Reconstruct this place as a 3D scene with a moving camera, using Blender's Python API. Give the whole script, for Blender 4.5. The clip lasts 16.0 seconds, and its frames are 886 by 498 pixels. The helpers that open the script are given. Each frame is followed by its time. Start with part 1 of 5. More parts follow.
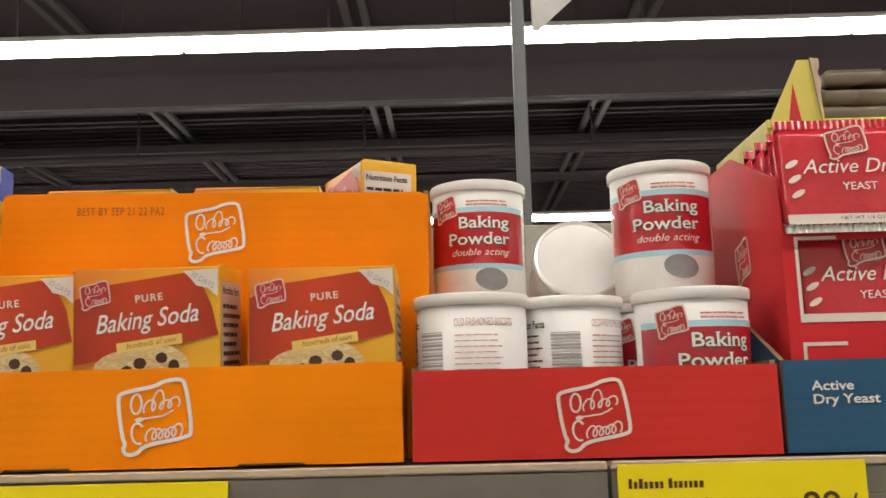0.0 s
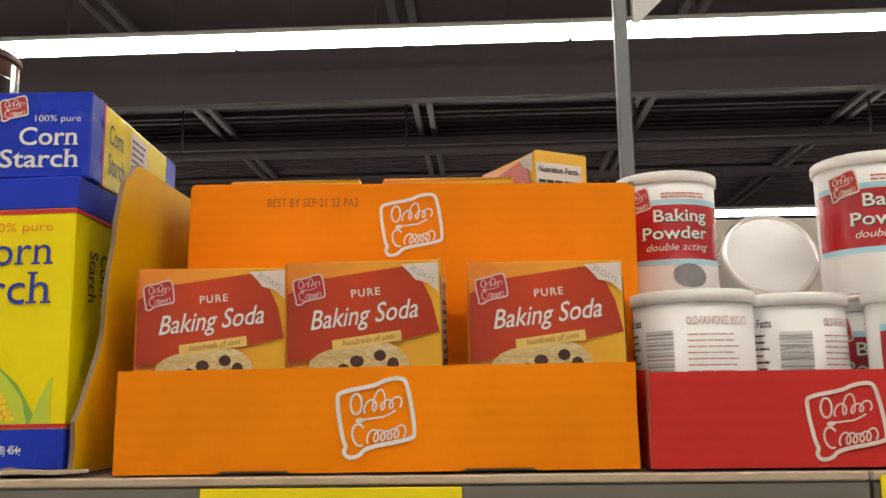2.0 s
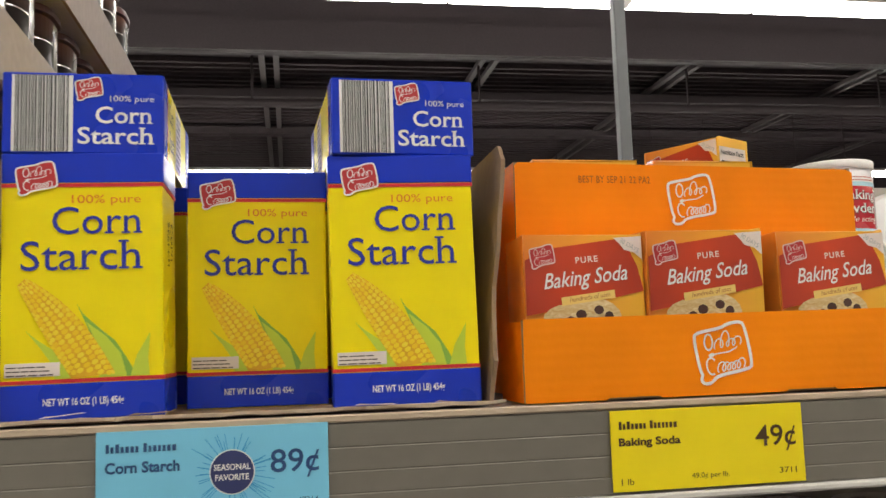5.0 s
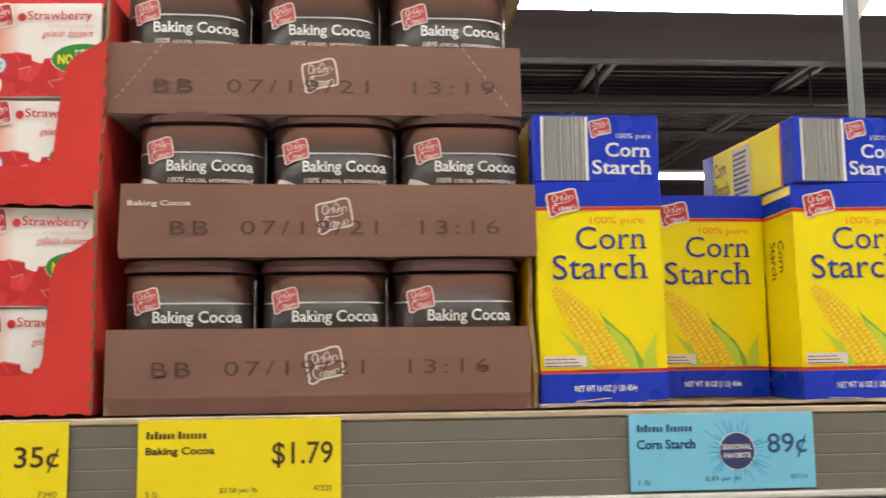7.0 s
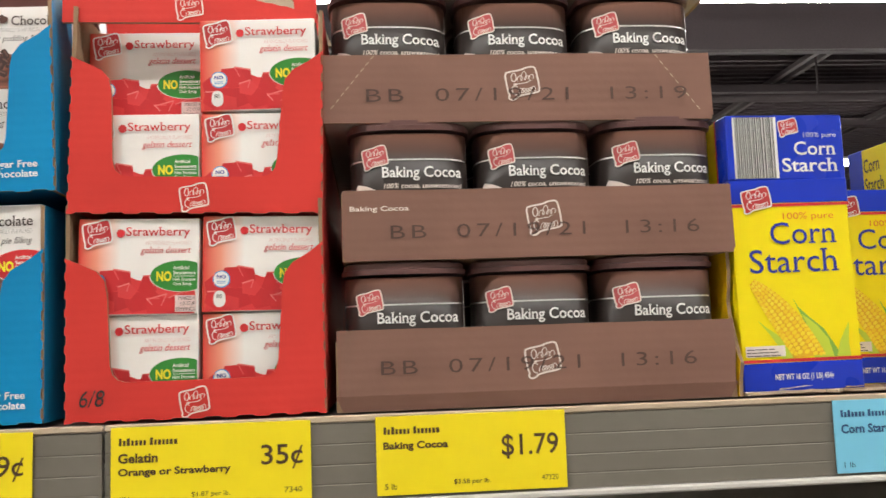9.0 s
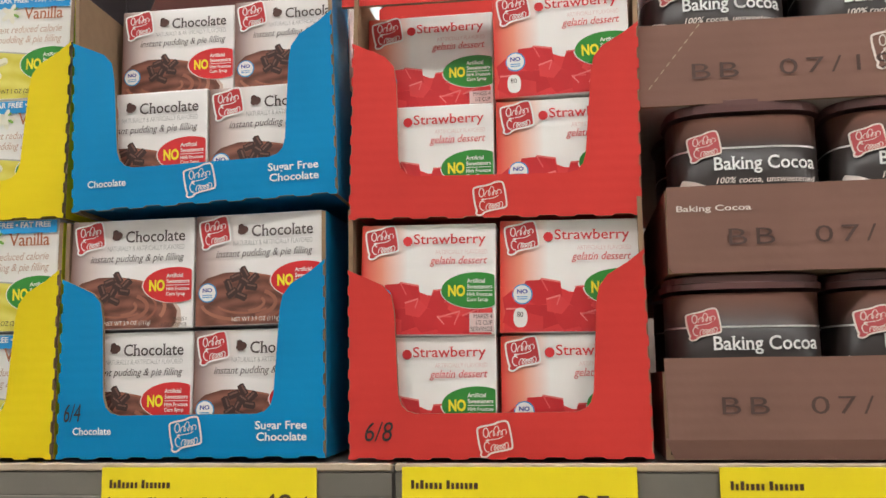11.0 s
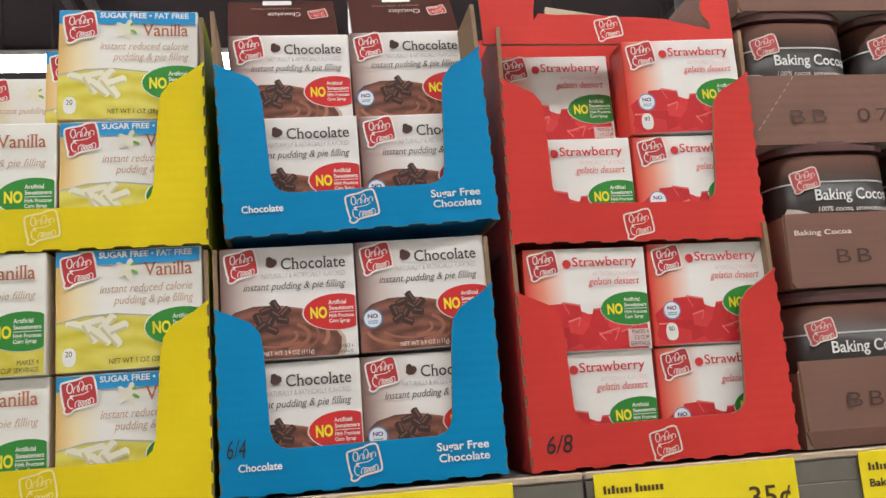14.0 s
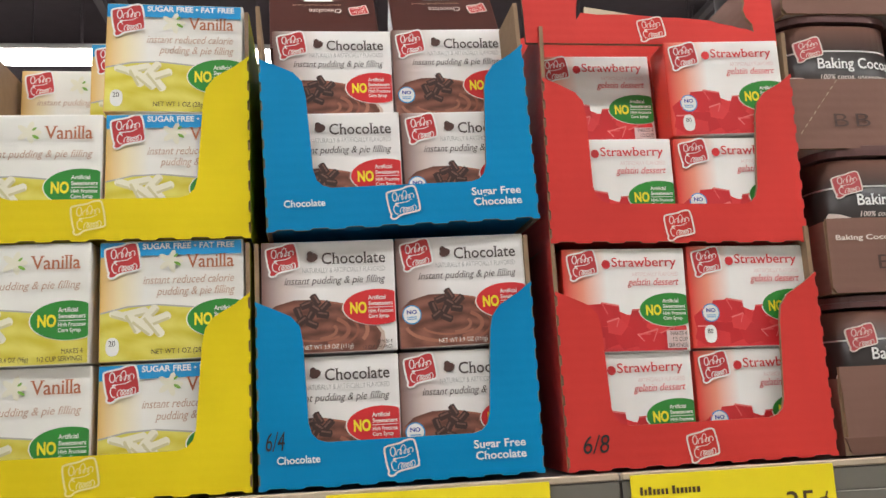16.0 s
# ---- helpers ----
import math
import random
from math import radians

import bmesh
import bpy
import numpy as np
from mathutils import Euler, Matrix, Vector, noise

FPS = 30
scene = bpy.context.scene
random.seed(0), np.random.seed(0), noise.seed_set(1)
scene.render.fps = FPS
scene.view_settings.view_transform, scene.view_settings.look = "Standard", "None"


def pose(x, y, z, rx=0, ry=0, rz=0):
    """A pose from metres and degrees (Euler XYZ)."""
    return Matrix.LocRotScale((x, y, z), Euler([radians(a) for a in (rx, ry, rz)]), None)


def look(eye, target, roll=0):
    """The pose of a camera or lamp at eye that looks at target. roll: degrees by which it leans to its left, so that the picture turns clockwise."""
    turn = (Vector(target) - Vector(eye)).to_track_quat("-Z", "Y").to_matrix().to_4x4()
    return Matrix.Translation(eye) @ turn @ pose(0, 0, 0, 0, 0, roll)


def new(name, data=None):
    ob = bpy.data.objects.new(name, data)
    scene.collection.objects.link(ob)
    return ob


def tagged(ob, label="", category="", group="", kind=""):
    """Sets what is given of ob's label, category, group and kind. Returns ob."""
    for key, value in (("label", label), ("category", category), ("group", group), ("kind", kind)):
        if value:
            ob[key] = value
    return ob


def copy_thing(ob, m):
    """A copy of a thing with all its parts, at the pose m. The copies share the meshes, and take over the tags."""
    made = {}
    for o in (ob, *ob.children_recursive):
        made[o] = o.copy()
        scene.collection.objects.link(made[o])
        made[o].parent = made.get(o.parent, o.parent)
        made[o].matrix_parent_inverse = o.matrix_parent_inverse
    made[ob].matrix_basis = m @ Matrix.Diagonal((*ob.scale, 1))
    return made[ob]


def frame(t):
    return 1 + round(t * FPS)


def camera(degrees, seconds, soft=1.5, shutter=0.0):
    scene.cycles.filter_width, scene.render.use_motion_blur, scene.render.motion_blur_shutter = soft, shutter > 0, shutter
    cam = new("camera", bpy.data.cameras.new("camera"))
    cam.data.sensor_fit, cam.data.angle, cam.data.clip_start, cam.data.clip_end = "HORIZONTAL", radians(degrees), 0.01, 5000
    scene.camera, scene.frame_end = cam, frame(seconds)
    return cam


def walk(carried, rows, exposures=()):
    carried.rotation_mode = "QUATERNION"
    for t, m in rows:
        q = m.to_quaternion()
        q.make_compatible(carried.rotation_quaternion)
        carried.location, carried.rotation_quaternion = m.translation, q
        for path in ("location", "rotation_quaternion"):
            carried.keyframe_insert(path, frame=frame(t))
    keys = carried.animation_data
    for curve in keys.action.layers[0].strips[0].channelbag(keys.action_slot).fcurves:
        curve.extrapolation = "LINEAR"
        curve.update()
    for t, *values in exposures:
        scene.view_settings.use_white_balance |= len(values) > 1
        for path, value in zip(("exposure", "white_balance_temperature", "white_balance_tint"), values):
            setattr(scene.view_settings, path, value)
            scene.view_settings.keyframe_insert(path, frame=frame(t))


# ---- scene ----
cam = camera(53.1, 16.0, shutter=0.2)
PATH = [
    (0, (-0.003, -0.002, 1.495), (-0.027, 1.971, 1.825), -1.4),
    (0.5, (-0.06, -0.005, 1.496), (-0.059, 1.968, 1.824), -1.5),
    (1, (-0.115, -0.023, 1.498), (-0.102, 1.95, 1.824), -1.5),
    (1.5, (-0.129, -0.02, 1.497), (-0.145, 1.953, 1.824), -1.2),
    (2, (-0.122, 0.024, 1.499), (-0.211, 1.995, 1.827), -0.8),
    (2.5, (-0.109, 0.08, 1.498), (-0.283, 2.047, 1.817), -0.4),
    (3, (-0.157, 0.105, 1.5), (-0.316, 2.073, 1.82), -0.6),
    (3.5, (-0.288, 0.111, 1.502), (-0.228, 2.085, 1.817), -2.0),
    (3.7, (-0.324, 0.109, 1.499), (-0.163, 2.082, 1.781), -2.3),
    (5.8, (-0.557, -0.152, 1.5), (-0.203, 1.805, 1.712), -1.9),
    (6, (-0.569, -0.146, 1.496), (-0.235, 1.813, 1.718), -1.8),
    (6.5, (-0.666, -0.154, 1.484), (-0.446, 1.817, 1.741), -1.4),
    (7, (-0.808, -0.148, 1.505), (-0.654, 1.833, 1.725), -0.7),
    (7.5, (-0.89, -0.13, 1.514), (-0.744, 1.853, 1.73), -1.2),
    (8, (-0.923, -0.132, 1.507), (-0.731, 1.847, 1.727), -2.2),
    (8.2, (-0.933, -0.139, 1.511), (-0.703, 1.838, 1.714), -2.4),
    (10.3, (-1.054, -0.182, 1.509), (-1.208, 1.8, 1.729), -0.8),
    (10.5, (-1.061, -0.143, 1.51), (-1.275, 1.833, 1.739), -0.7),
    (11, (-1.067, -0.05, 1.515), (-1.341, 1.912, 1.787), -0.8),
    (11.5, (-1.075, -0.008, 1.508), (-1.394, 1.949, 1.77), -1.4),
    (12, (-1.151, -0.011, 1.514), (-1.426, 1.953, 1.774), -1.8),
    (12.5, (-1.259, -0.033, 1.509), (-1.428, 1.935, 1.825), -2.1),
    (13, (-1.321, -0.047, 1.515), (-1.235, 1.929, 1.811), -3.4),
    (13.5, (-1.349, -0.07, 1.508), (-1.121, 1.891, 1.83), -4.0),
    (14, (-1.361, -0.078, 1.508), (-1.053, 1.867, 1.855), -4.2),
    (14.5, (-1.362, -0.079, 1.508), (-1.04, 1.864, 1.855), -4.0),
    (15, (-1.362, -0.076, 1.502), (-1.052, 1.867, 1.861), -3.7),
    (15.5, (-1.366, -0.078, 1.502), (-1.071, 1.867, 1.861), -3.3),
    (16, (-1.376, -0.077, 1.507), (-1.11, 1.874, 1.856), -2.9),
]
walk(cam, [(t, look(eye, target, roll)) for t, eye, target, roll in PATH],
     [(0.0, 0.22, 6650, 10), (3.5, 0.14, 6550, 10), (6.0, 0.36, 6350, 10), (6.5, 0.38, 6350, 10), (7.5, 0.76, 6450, 10), (8.0, 0.76, 6400, 10), (10.5, 0.54, 6150, 10), (12.5, 0.48, 6000, 10), (16.0, 0.48, 6000, 10)])

# ---------------------------------------------------------------- light
W = bpy.data.worlds.new("world")
scene.world = W
W.use_nodes = True
W.node_tree.nodes["Background"].inputs[0].default_value = (0.9, 0.95, 1.0, 1)
W.node_tree.nodes["Background"].inputs[1].default_value = 0.02
TUBE = 27.0          # strength of the strip lights' diffusers


# ---------------------------------------------------------------- materials
def nodes_of(name):
    m = bpy.data.materials.new(name)
    m.use_nodes = True
    nt = m.node_tree
    return m, nt, nt.nodes["Principled BSDF"]


def add(nt, kind, **inputs):
    n = nt.nodes.new(kind)
    for k, v in inputs.items():
        n.inputs[k].default_value = v
    return n


def surface(name, col, rough=0.5, metal=0.0, var=0.12, grain=60.0, bump=0.15, coat=0.0, big=6.0, spec=0.5):
    """A painted or printed surface: base colour, cloudy variation at two scales, fine relief."""
    m, nt, b = nodes_of(name)
    tc = nt.nodes.new("ShaderNodeTexCoord")
    n1 = add(nt, "ShaderNodeTexNoise", Scale=grain, Detail=4.0)
    n2 = add(nt, "ShaderNodeTexNoise", Scale=big, Detail=3.0)
    for n in (n1, n2):
        nt.links.new(tc.outputs["Object"], n.inputs["Vector"])
    mx = add(nt, "ShaderNodeMath")
    mx.operation = "ADD"
    nt.links.new(n1.outputs[0], mx.inputs[0])
    nt.links.new(n2.outputs[0], mx.inputs[1])
    mr = add(nt, "ShaderNodeMapRange", **{"From Min": 0.6, "From Max": 1.4, "To Min": 1 - var, "To Max": 1 + var})
    nt.links.new(mx.outputs[0], mr.inputs[0])
    hs = add(nt, "ShaderNodeHueSaturation", Color=(*col, 1))
    nt.links.new(mr.outputs[0], hs.inputs["Value"])
    nt.links.new(hs.outputs[0], b.inputs["Base Color"])
    rr = add(nt, "ShaderNodeMapRange", **{"From Min": 0.3, "From Max": 0.7, "To Min": max(rough - 0.08, 0.02), "To Max": min(rough + 0.08, 1)})
    nt.links.new(n2.outputs[0], rr.inputs[0])
    nt.links.new(rr.outputs[0], b.inputs["Roughness"])
    b.inputs["Metallic"].default_value = metal
    b.inputs["Coat Weight"].default_value = coat
    b.inputs["Coat Roughness"].default_value = 0.2
    b.inputs["Specular IOR Level"].default_value = spec
    if bump:
        bp = add(nt, "ShaderNodeBump", Strength=bump, Distance=0.0006)
        nt.links.new(n1.outputs[0], bp.inputs["Height"])
        nt.links.new(bp.outputs[0], b.inputs["Normal"])
    return m


def board(name, col, rough=0.55):
    """Printed corrugated board: faint flutes showing through the print, scuffs."""
    m, nt, b = nodes_of(name)
    tc = nt.nodes.new("ShaderNodeTexCoord")
    w = add(nt, "ShaderNodeTexWave", Scale=42.0, Distortion=0.6, Detail=1.0)
    w.bands_direction = "Z"
    n1 = add(nt, "ShaderNodeTexNoise", Scale=9.0, Detail=5.0)
    n2 = add(nt, "ShaderNodeTexNoise", Scale=160.0, Detail=2.0)
    for n in (w, n1, n2):
        nt.links.new(tc.outputs["Object"], n.inputs["Vector"])
    mr = add(nt, "ShaderNodeMapRange", **{"From Min": 0.3, "From Max": 0.7, "To Min": 0.9, "To Max": 1.1})
    nt.links.new(n1.outputs[0], mr.inputs[0])
    hs = add(nt, "ShaderNodeHueSaturation", Color=(*col, 1))
    nt.links.new(mr.outputs[0], hs.inputs["Value"])
    nt.links.new(hs.outputs[0], b.inputs["Base Color"])
    rr = add(nt, "ShaderNodeMapRange", **{"To Min": rough - 0.1, "To Max": rough + 0.1})
    nt.links.new(n1.outputs[0], rr.inputs[0])
    nt.links.new(rr.outputs[0], b.inputs["Roughness"])
    ad = add(nt, "ShaderNodeMath")
    ad.operation = "MULTIPLY_ADD"
    ad.inputs[1].default_value = 0.5
    nt.links.new(w.outputs[1], ad.inputs[0])
    nt.links.new(n2.outputs[0], ad.inputs[2])
    b.inputs["Specular IOR Level"].default_value = 0.18
    bp = add(nt, "ShaderNodeBump", Strength=0.22, Distance=0.0006)
    nt.links.new(ad.outputs[0], bp.inputs["Height"])
    n3 = add(nt, "ShaderNodeTexNoise", Scale=13.0, Detail=2.0)
    nt.links.new(tc.outputs["Object"], n3.inputs["Vector"])
    b2 = add(nt, "ShaderNodeBump", Strength=0.3, Distance=0.006)
    nt.links.new(n3.outputs[0], b2.inputs["Height"])
    nt.links.new(bp.outputs[0], b2.inputs["Normal"])
    nt.links.new(b2.outputs[0], b.inputs["Normal"])
    return m


def fade(name, edge, main, width, rough=0.35, axis=0, mid=None, start=0.0, spec=0.5, crease=0.12, size=45.0):
    """Glossy printed carton whose colour runs from edge to main across width metres."""
    m, nt, b = nodes_of(name)
    tc = nt.nodes.new("ShaderNodeTexCoord")
    sp = nt.nodes.new("ShaderNodeSeparateXYZ")
    nt.links.new(tc.outputs["Object"], sp.inputs[0])
    ns = add(nt, "ShaderNodeTexNoise", Scale=25.0, Detail=2.0)
    nt.links.new(tc.outputs["Object"], ns.inputs["Vector"])
    mr = add(nt, "ShaderNodeMapRange", **{"From Min": start, "From Max": start + width})
    nt.links.new(sp.outputs[axis], mr.inputs[0])
    cr = nt.nodes.new("ShaderNodeValToRGB")
    cr.color_ramp.elements[0].color = (*edge, 1)
    cr.color_ramp.elements[1].color = (*main, 1)
    if mid:
        e = cr.color_ramp.elements.new(0.45)
        e.color = (*mid, 1)
    nt.links.new(mr.outputs[0], cr.inputs[0])
    hs = add(nt, "ShaderNodeHueSaturation")
    vr = add(nt, "ShaderNodeMapRange", **{"From Min": 0.3, "From Max": 0.7, "To Min": 0.95, "To Max": 1.04})
    nt.links.new(ns.outputs[0], vr.inputs[0])
    nt.links.new(vr.outputs[0], hs.inputs["Value"])
    nt.links.new(cr.outputs[0], hs.inputs["Color"])
    nt.links.new(hs.outputs[0], b.inputs["Base Color"])
    b.inputs["Roughness"].default_value = rough
    b.inputs["Specular IOR Level"].default_value = spec
    n2 = add(nt, "ShaderNodeTexNoise", Scale=size, Detail=2.0)
    nt.links.new(tc.outputs["Object"], n2.inputs["Vector"])
    bp = add(nt, "ShaderNodeBump", Strength=crease, Distance=0.002)
    nt.links.new(n2.outputs[0], bp.inputs["Height"])
    nt.links.new(bp.outputs[0], b.inputs["Normal"])
    return m


def swirl(name, dark, light, scale=60.0, rough=0.35, rings=True):
    """A printed food picture: soft folds between two tones."""
    m, nt, b = nodes_of(name)
    tc = nt.nodes.new("ShaderNodeTexCoord")
    mp = add(nt, "ShaderNodeMapping", Location=(-0.045, 0, -0.014), Scale=(1, 1, 2.2))
    nt.links.new(tc.outputs["Object"], mp.inputs["Vector"])
    n2 = add(nt, "ShaderNodeTexNoise", Scale=scale * 2, Detail=3.0, Distortion=1.5)
    nt.links.new(mp.outputs[0], n2.inputs["Vector"])
    src = n2.outputs[0]
    if rings:
        n1 = add(nt, "ShaderNodeTexWave", Scale=scale, Distortion=5.0, Detail=2.0)
        n1.wave_type, n1.rings_direction = "RINGS", "Y"
        n1.inputs["Detail Scale"].default_value = 1.2
        nt.links.new(mp.outputs[0], n1.inputs["Vector"])
        mm = add(nt, "ShaderNodeMath")
        mm.operation = "MULTIPLY_ADD"
        mm.inputs[1].default_value = 0.35
        nt.links.new(n1.outputs[1], mm.inputs[0])
        mu = add(nt, "ShaderNodeMath")
        mu.operation = "MULTIPLY"
        mu.inputs[1].default_value = 0.75
        nt.links.new(n2.outputs[0], mu.inputs[0])
        nt.links.new(mu.outputs[0], mm.inputs[2])
        src = mm.outputs[0]
    cr = nt.nodes.new("ShaderNodeValToRGB")
    cr.color_ramp.elements[0].position, cr.color_ramp.elements[1].position = 0.3, 0.8
    cr.color_ramp.elements[0].color, cr.color_ramp.elements[1].color = (*dark, 1), (*light, 1)
    nt.links.new(src, cr.inputs[0])
    nt.links.new(cr.outputs[0], b.inputs["Base Color"])
    b.inputs["Roughness"].default_value = rough
    return m


def pieces(name, cols, rough=0.4):
    """Printed pieces that differ from island to island."""
    m, nt, b = nodes_of(name)
    g = nt.nodes.new("ShaderNodeNewGeometry")
    cr = nt.nodes.new("ShaderNodeValToRGB")
    el = cr.color_ramp.elements
    el[0].color, el[1].color = (*cols[0], 1), (*cols[-1], 1)
    for i, c in enumerate(cols[1:-1]):
        el.new((i + 1) / (len(cols) - 1)).color = (*c, 1)
    nt.links.new(g.outputs["Random Per Island"], cr.inputs[0])
    nt.links.new(cr.outputs[0], b.inputs["Base Color"])
    b.inputs["Roughness"].default_value = rough
    return m


def glow(name, col, strength):
    m, nt, b = nodes_of(name)
    b.inputs["Base Color"].default_value = (0.9, 0.9, 0.9, 1)
    b.inputs["Emission Color"].default_value = (*col, 1)
    b.inputs["Emission Strength"].default_value = strength
    return m


KRAFT = surface("kraft_board", (0.27, 0.175, 0.1), 0.8, grain=120, bump=0.3)
# Case board made paler: the glare on its sides is put into the colour.
CASE_SIDE = surface("glare_paled_board", (0.4, 0.33, 0.29), 0.7, grain=120, bump=0.3)
KRAFT_LIGHT = surface("light_kraft_board", (0.5, 0.4, 0.29), 0.8, grain=120, bump=0.3)
B_ORANGE = board("orange_board", (0.92, 0.25, 0.0))
B_RED = board("red_board", (0.6, 0.035, 0.028))
B_GELATIN = board("gelatin_red_board", (0.6, 0.045, 0.036))
B_BLUE = board("blue_board", (0.006, 0.22, 0.47))
B_YELLOW = board("yellow_board", (0.71, 0.55, 0.004))
B_STEEL = board("slate_blue_board", (0.03, 0.105, 0.2))
B_BROWN = board("cocoa_brown_board", (0.228, 0.122, 0.094))
B_CSYEL = board("corn_yellow_board", (0.8, 0.48, 0.002))
WHITE = surface("white_ink", (0.8, 0.79, 0.76), 0.5, var=0.04, bump=0)
CREAM = surface("cream_ink", (0.78, 0.68, 0.62), 0.5, var=0.04, bump=0)
GREY_INK = surface("grey_ink", (0.42, 0.4, 0.39), 0.5, var=0.04, bump=0)
BLACK = surface("black_ink", (0.02, 0.018, 0.018), 0.5, var=0.05, bump=0)
DARK_INK = surface("dark_brown_ink", (0.055, 0.035, 0.03), 0.5, var=0.05, bump=0)
STAMP = surface("stamped_date_ink", (0.085, 0.045, 0.036), 0.7, var=0.3, grain=400, bump=0)
STAMP_OR = surface("brown_date_ink", (0.34, 0.1, 0.012), 0.7, var=0.2, grain=400, bump=0)
BLUE_INK = surface("navy_blue_ink", (0.02, 0.03, 0.32), 0.4, var=0.05, bump=0)
RED_INK = surface("red_ink", (0.6, 0.025, 0.03), 0.4, var=0.05, bump=0)
RIBBON = surface("ribbon_cream_yellow_ink", (0.85, 0.6, 0.16), 0.4, var=0.05, bump=0)
ROSE_INK = surface("rose_ink", (0.55, 0.16, 0.14), 0.45, var=0.05, bump=0)
PALE_ROSE = surface("pale_rose_ink", (0.72, 0.55, 0.53), 0.45, var=0.05, bump=0)
LOGO_RED = surface("logo_red_ink", (0.5, 0.028, 0.032), 0.35, var=0.08, bump=0)
BROWN_INK = surface("brown_orange_ink", (0.42, 0.13, 0.05), 0.45, var=0.05, bump=0)
TAN_INK = surface("tan_ink", (0.5, 0.33, 0.24), 0.45, var=0.05, bump=0)
ORANGE_INK = surface("orange_ink", (0.75, 0.22, 0.02), 0.4, var=0.05, bump=0)
GREEN_INK = surface("badge_green_ink", (0.03, 0.24, 0.03), 0.35, var=0.08, bump=0)
BADGE_RED = surface("badge_red_ink", (0.62, 0.02, 0.025), 0.35, var=0.08, bump=0)
YELLOW_INK = surface("bright_yellow_ink", (0.85, 0.72, 0.02), 0.4, var=0.05, bump=0)
SKY_INK = surface("sky_blue_ink", (0.015, 0.28, 0.62), 0.35, var=0.06, bump=0)
PALE_BLUE = surface("pale_blue_ink", (0.42, 0.7, 0.8), 0.35, var=0.06, bump=0)
LEAF_INK = pieces("leaf_green_ink", [(0.16, 0.36, 0.05), (0.3, 0.5, 0.06)])
PALE_LEAF = pieces("pale_husk_ink", [(0.5, 0.62, 0.05), (0.62, 0.68, 0.04)])
KERNEL = pieces("corn_kernel_ink", [(0.87, 0.56, 0.006), (0.9, 0.66, 0.012), (0.9, 0.7, 0.04)])
COB = surface("corn_cob_ink", (0.78, 0.43, 0.01), 0.4, var=0.2, bump=0)
GELATIN = pieces("gelatin_red_ink", [(0.5, 0.012, 0.018), (0.6, 0.02, 0.026), (0.72, 0.055, 0.055), (0.54, 0.014, 0.02), (0.66, 0.03, 0.034)])
GELATIN_SHINE = pieces("gelatin_shine_ink", [(0.7, 0.09, 0.085), (0.76, 0.26, 0.24), (0.68, 0.06, 0.06)])
CHOC_FOLD = pieces("chocolate_fold_ink", [(0.3, 0.105, 0.062), (0.46, 0.2, 0.13), (0.26, 0.085, 0.05), (0.38, 0.15, 0.095)])
CHOC_DARK = surface("dark_curl_ink", (0.05, 0.021, 0.017), 0.4, var=0.2, bump=0)
CHOC_LIT = surface("lit_curl_ink", (0.17, 0.085, 0.065), 0.4, var=0.2, bump=0)
FINE_RED = surface("fine_red_print", (0.5, 0.24, 0.24), 0.45, var=0.05, bump=0)
BOWL_INK = surface("pale_bowl_ink", (0.6, 0.46, 0.38), 0.4, var=0.1, bump=0)
CHOC_PIC = swirl("chocolate_pudding_ink", (0.11, 0.036, 0.024), (0.27, 0.105, 0.068), 18)
CHOC_BITS = pieces("chocolate_curl_ink", [(0.025, 0.01, 0.008), (0.09, 0.035, 0.025), (0.16, 0.08, 0.06)])
VAN_PIC = swirl("vanilla_pudding_ink", (0.6, 0.5, 0.03), (0.74, 0.67, 0.14), 12)
VAN_BITS = pieces("vanilla_curl_ink", [(0.72, 0.68, 0.52), (0.85, 0.82, 0.72)])
CURL_SHADE = surface("curl_shade_ink", (0.6, 0.55, 0.33), 0.4, var=0.05, bump=0)
COOKIE = swirl("cookie_ink", (0.6, 0.38, 0.14), (0.82, 0.68, 0.4), 70, rings=False)
C_CHOC = fade("chocolate_carton", (0.16, 0.07, 0.055), (0.82, 0.79, 0.77), 0.036, mid=(0.6, 0.5, 0.47))
C_STRAW = fade("strawberry_carton", (0.68, 0.03, 0.018), (0.84, 0.81, 0.78), 0.033, mid=(0.77, 0.3, 0.2))
C_VAN = fade("vanilla_carton", (0.74, 0.45, 0.12), (0.8, 0.78, 0.73), 0.03, mid=(0.8, 0.68, 0.42))
C_SODA = fade("baking_soda_carton", (0.8, 0.24, 0.025), (0.88, 0.47, 0.03), 0.09, mid=(0.86, 0.34, 0.03), crease=0.7, size=26.0)
SODA_RED = fade("baking_soda_panel_ink", (0.4, 0.035, 0.012), (0.42, 0.035, 0.01), 0.09, mid=(0.6, 0.055, 0.012), crease=0.7, size=26.0)
C_CORN = surface("corn_starch_yellow_carton", (0.9, 0.73, 0.001), 0.32, var=0.04, bump=0.1, grain=50, spec=0.3)
C_BLUE = surface("corn_starch_blue_carton", (0.01, 0.038, 0.5), 0.3, var=0.06, bump=0.1, grain=50, spec=0.3)
C_BROWN = surface("dark_chocolate_carton", (0.075, 0.022, 0.016), 0.4, var=0.1, bump=0.1)
# Printed dark-to-brown fade; the upper brown is lightened to paint in reflected gloss.
COCOA = fade("cocoa_can_wrap", (0.032, 0.024, 0.022), (0.2, 0.09, 0.062), 0.03, axis=2, start=0.078, rough=0.36, spec=0.35)
COCOA_LID = surface("maroon_plastic_lid", (0.125, 0.056, 0.052), 0.42, var=0.08, bump=0.05)
FOIL = surface("silver_foil_line", (0.75, 0.74, 0.72), 0.3, metal=0.6, var=0.05, bump=0)
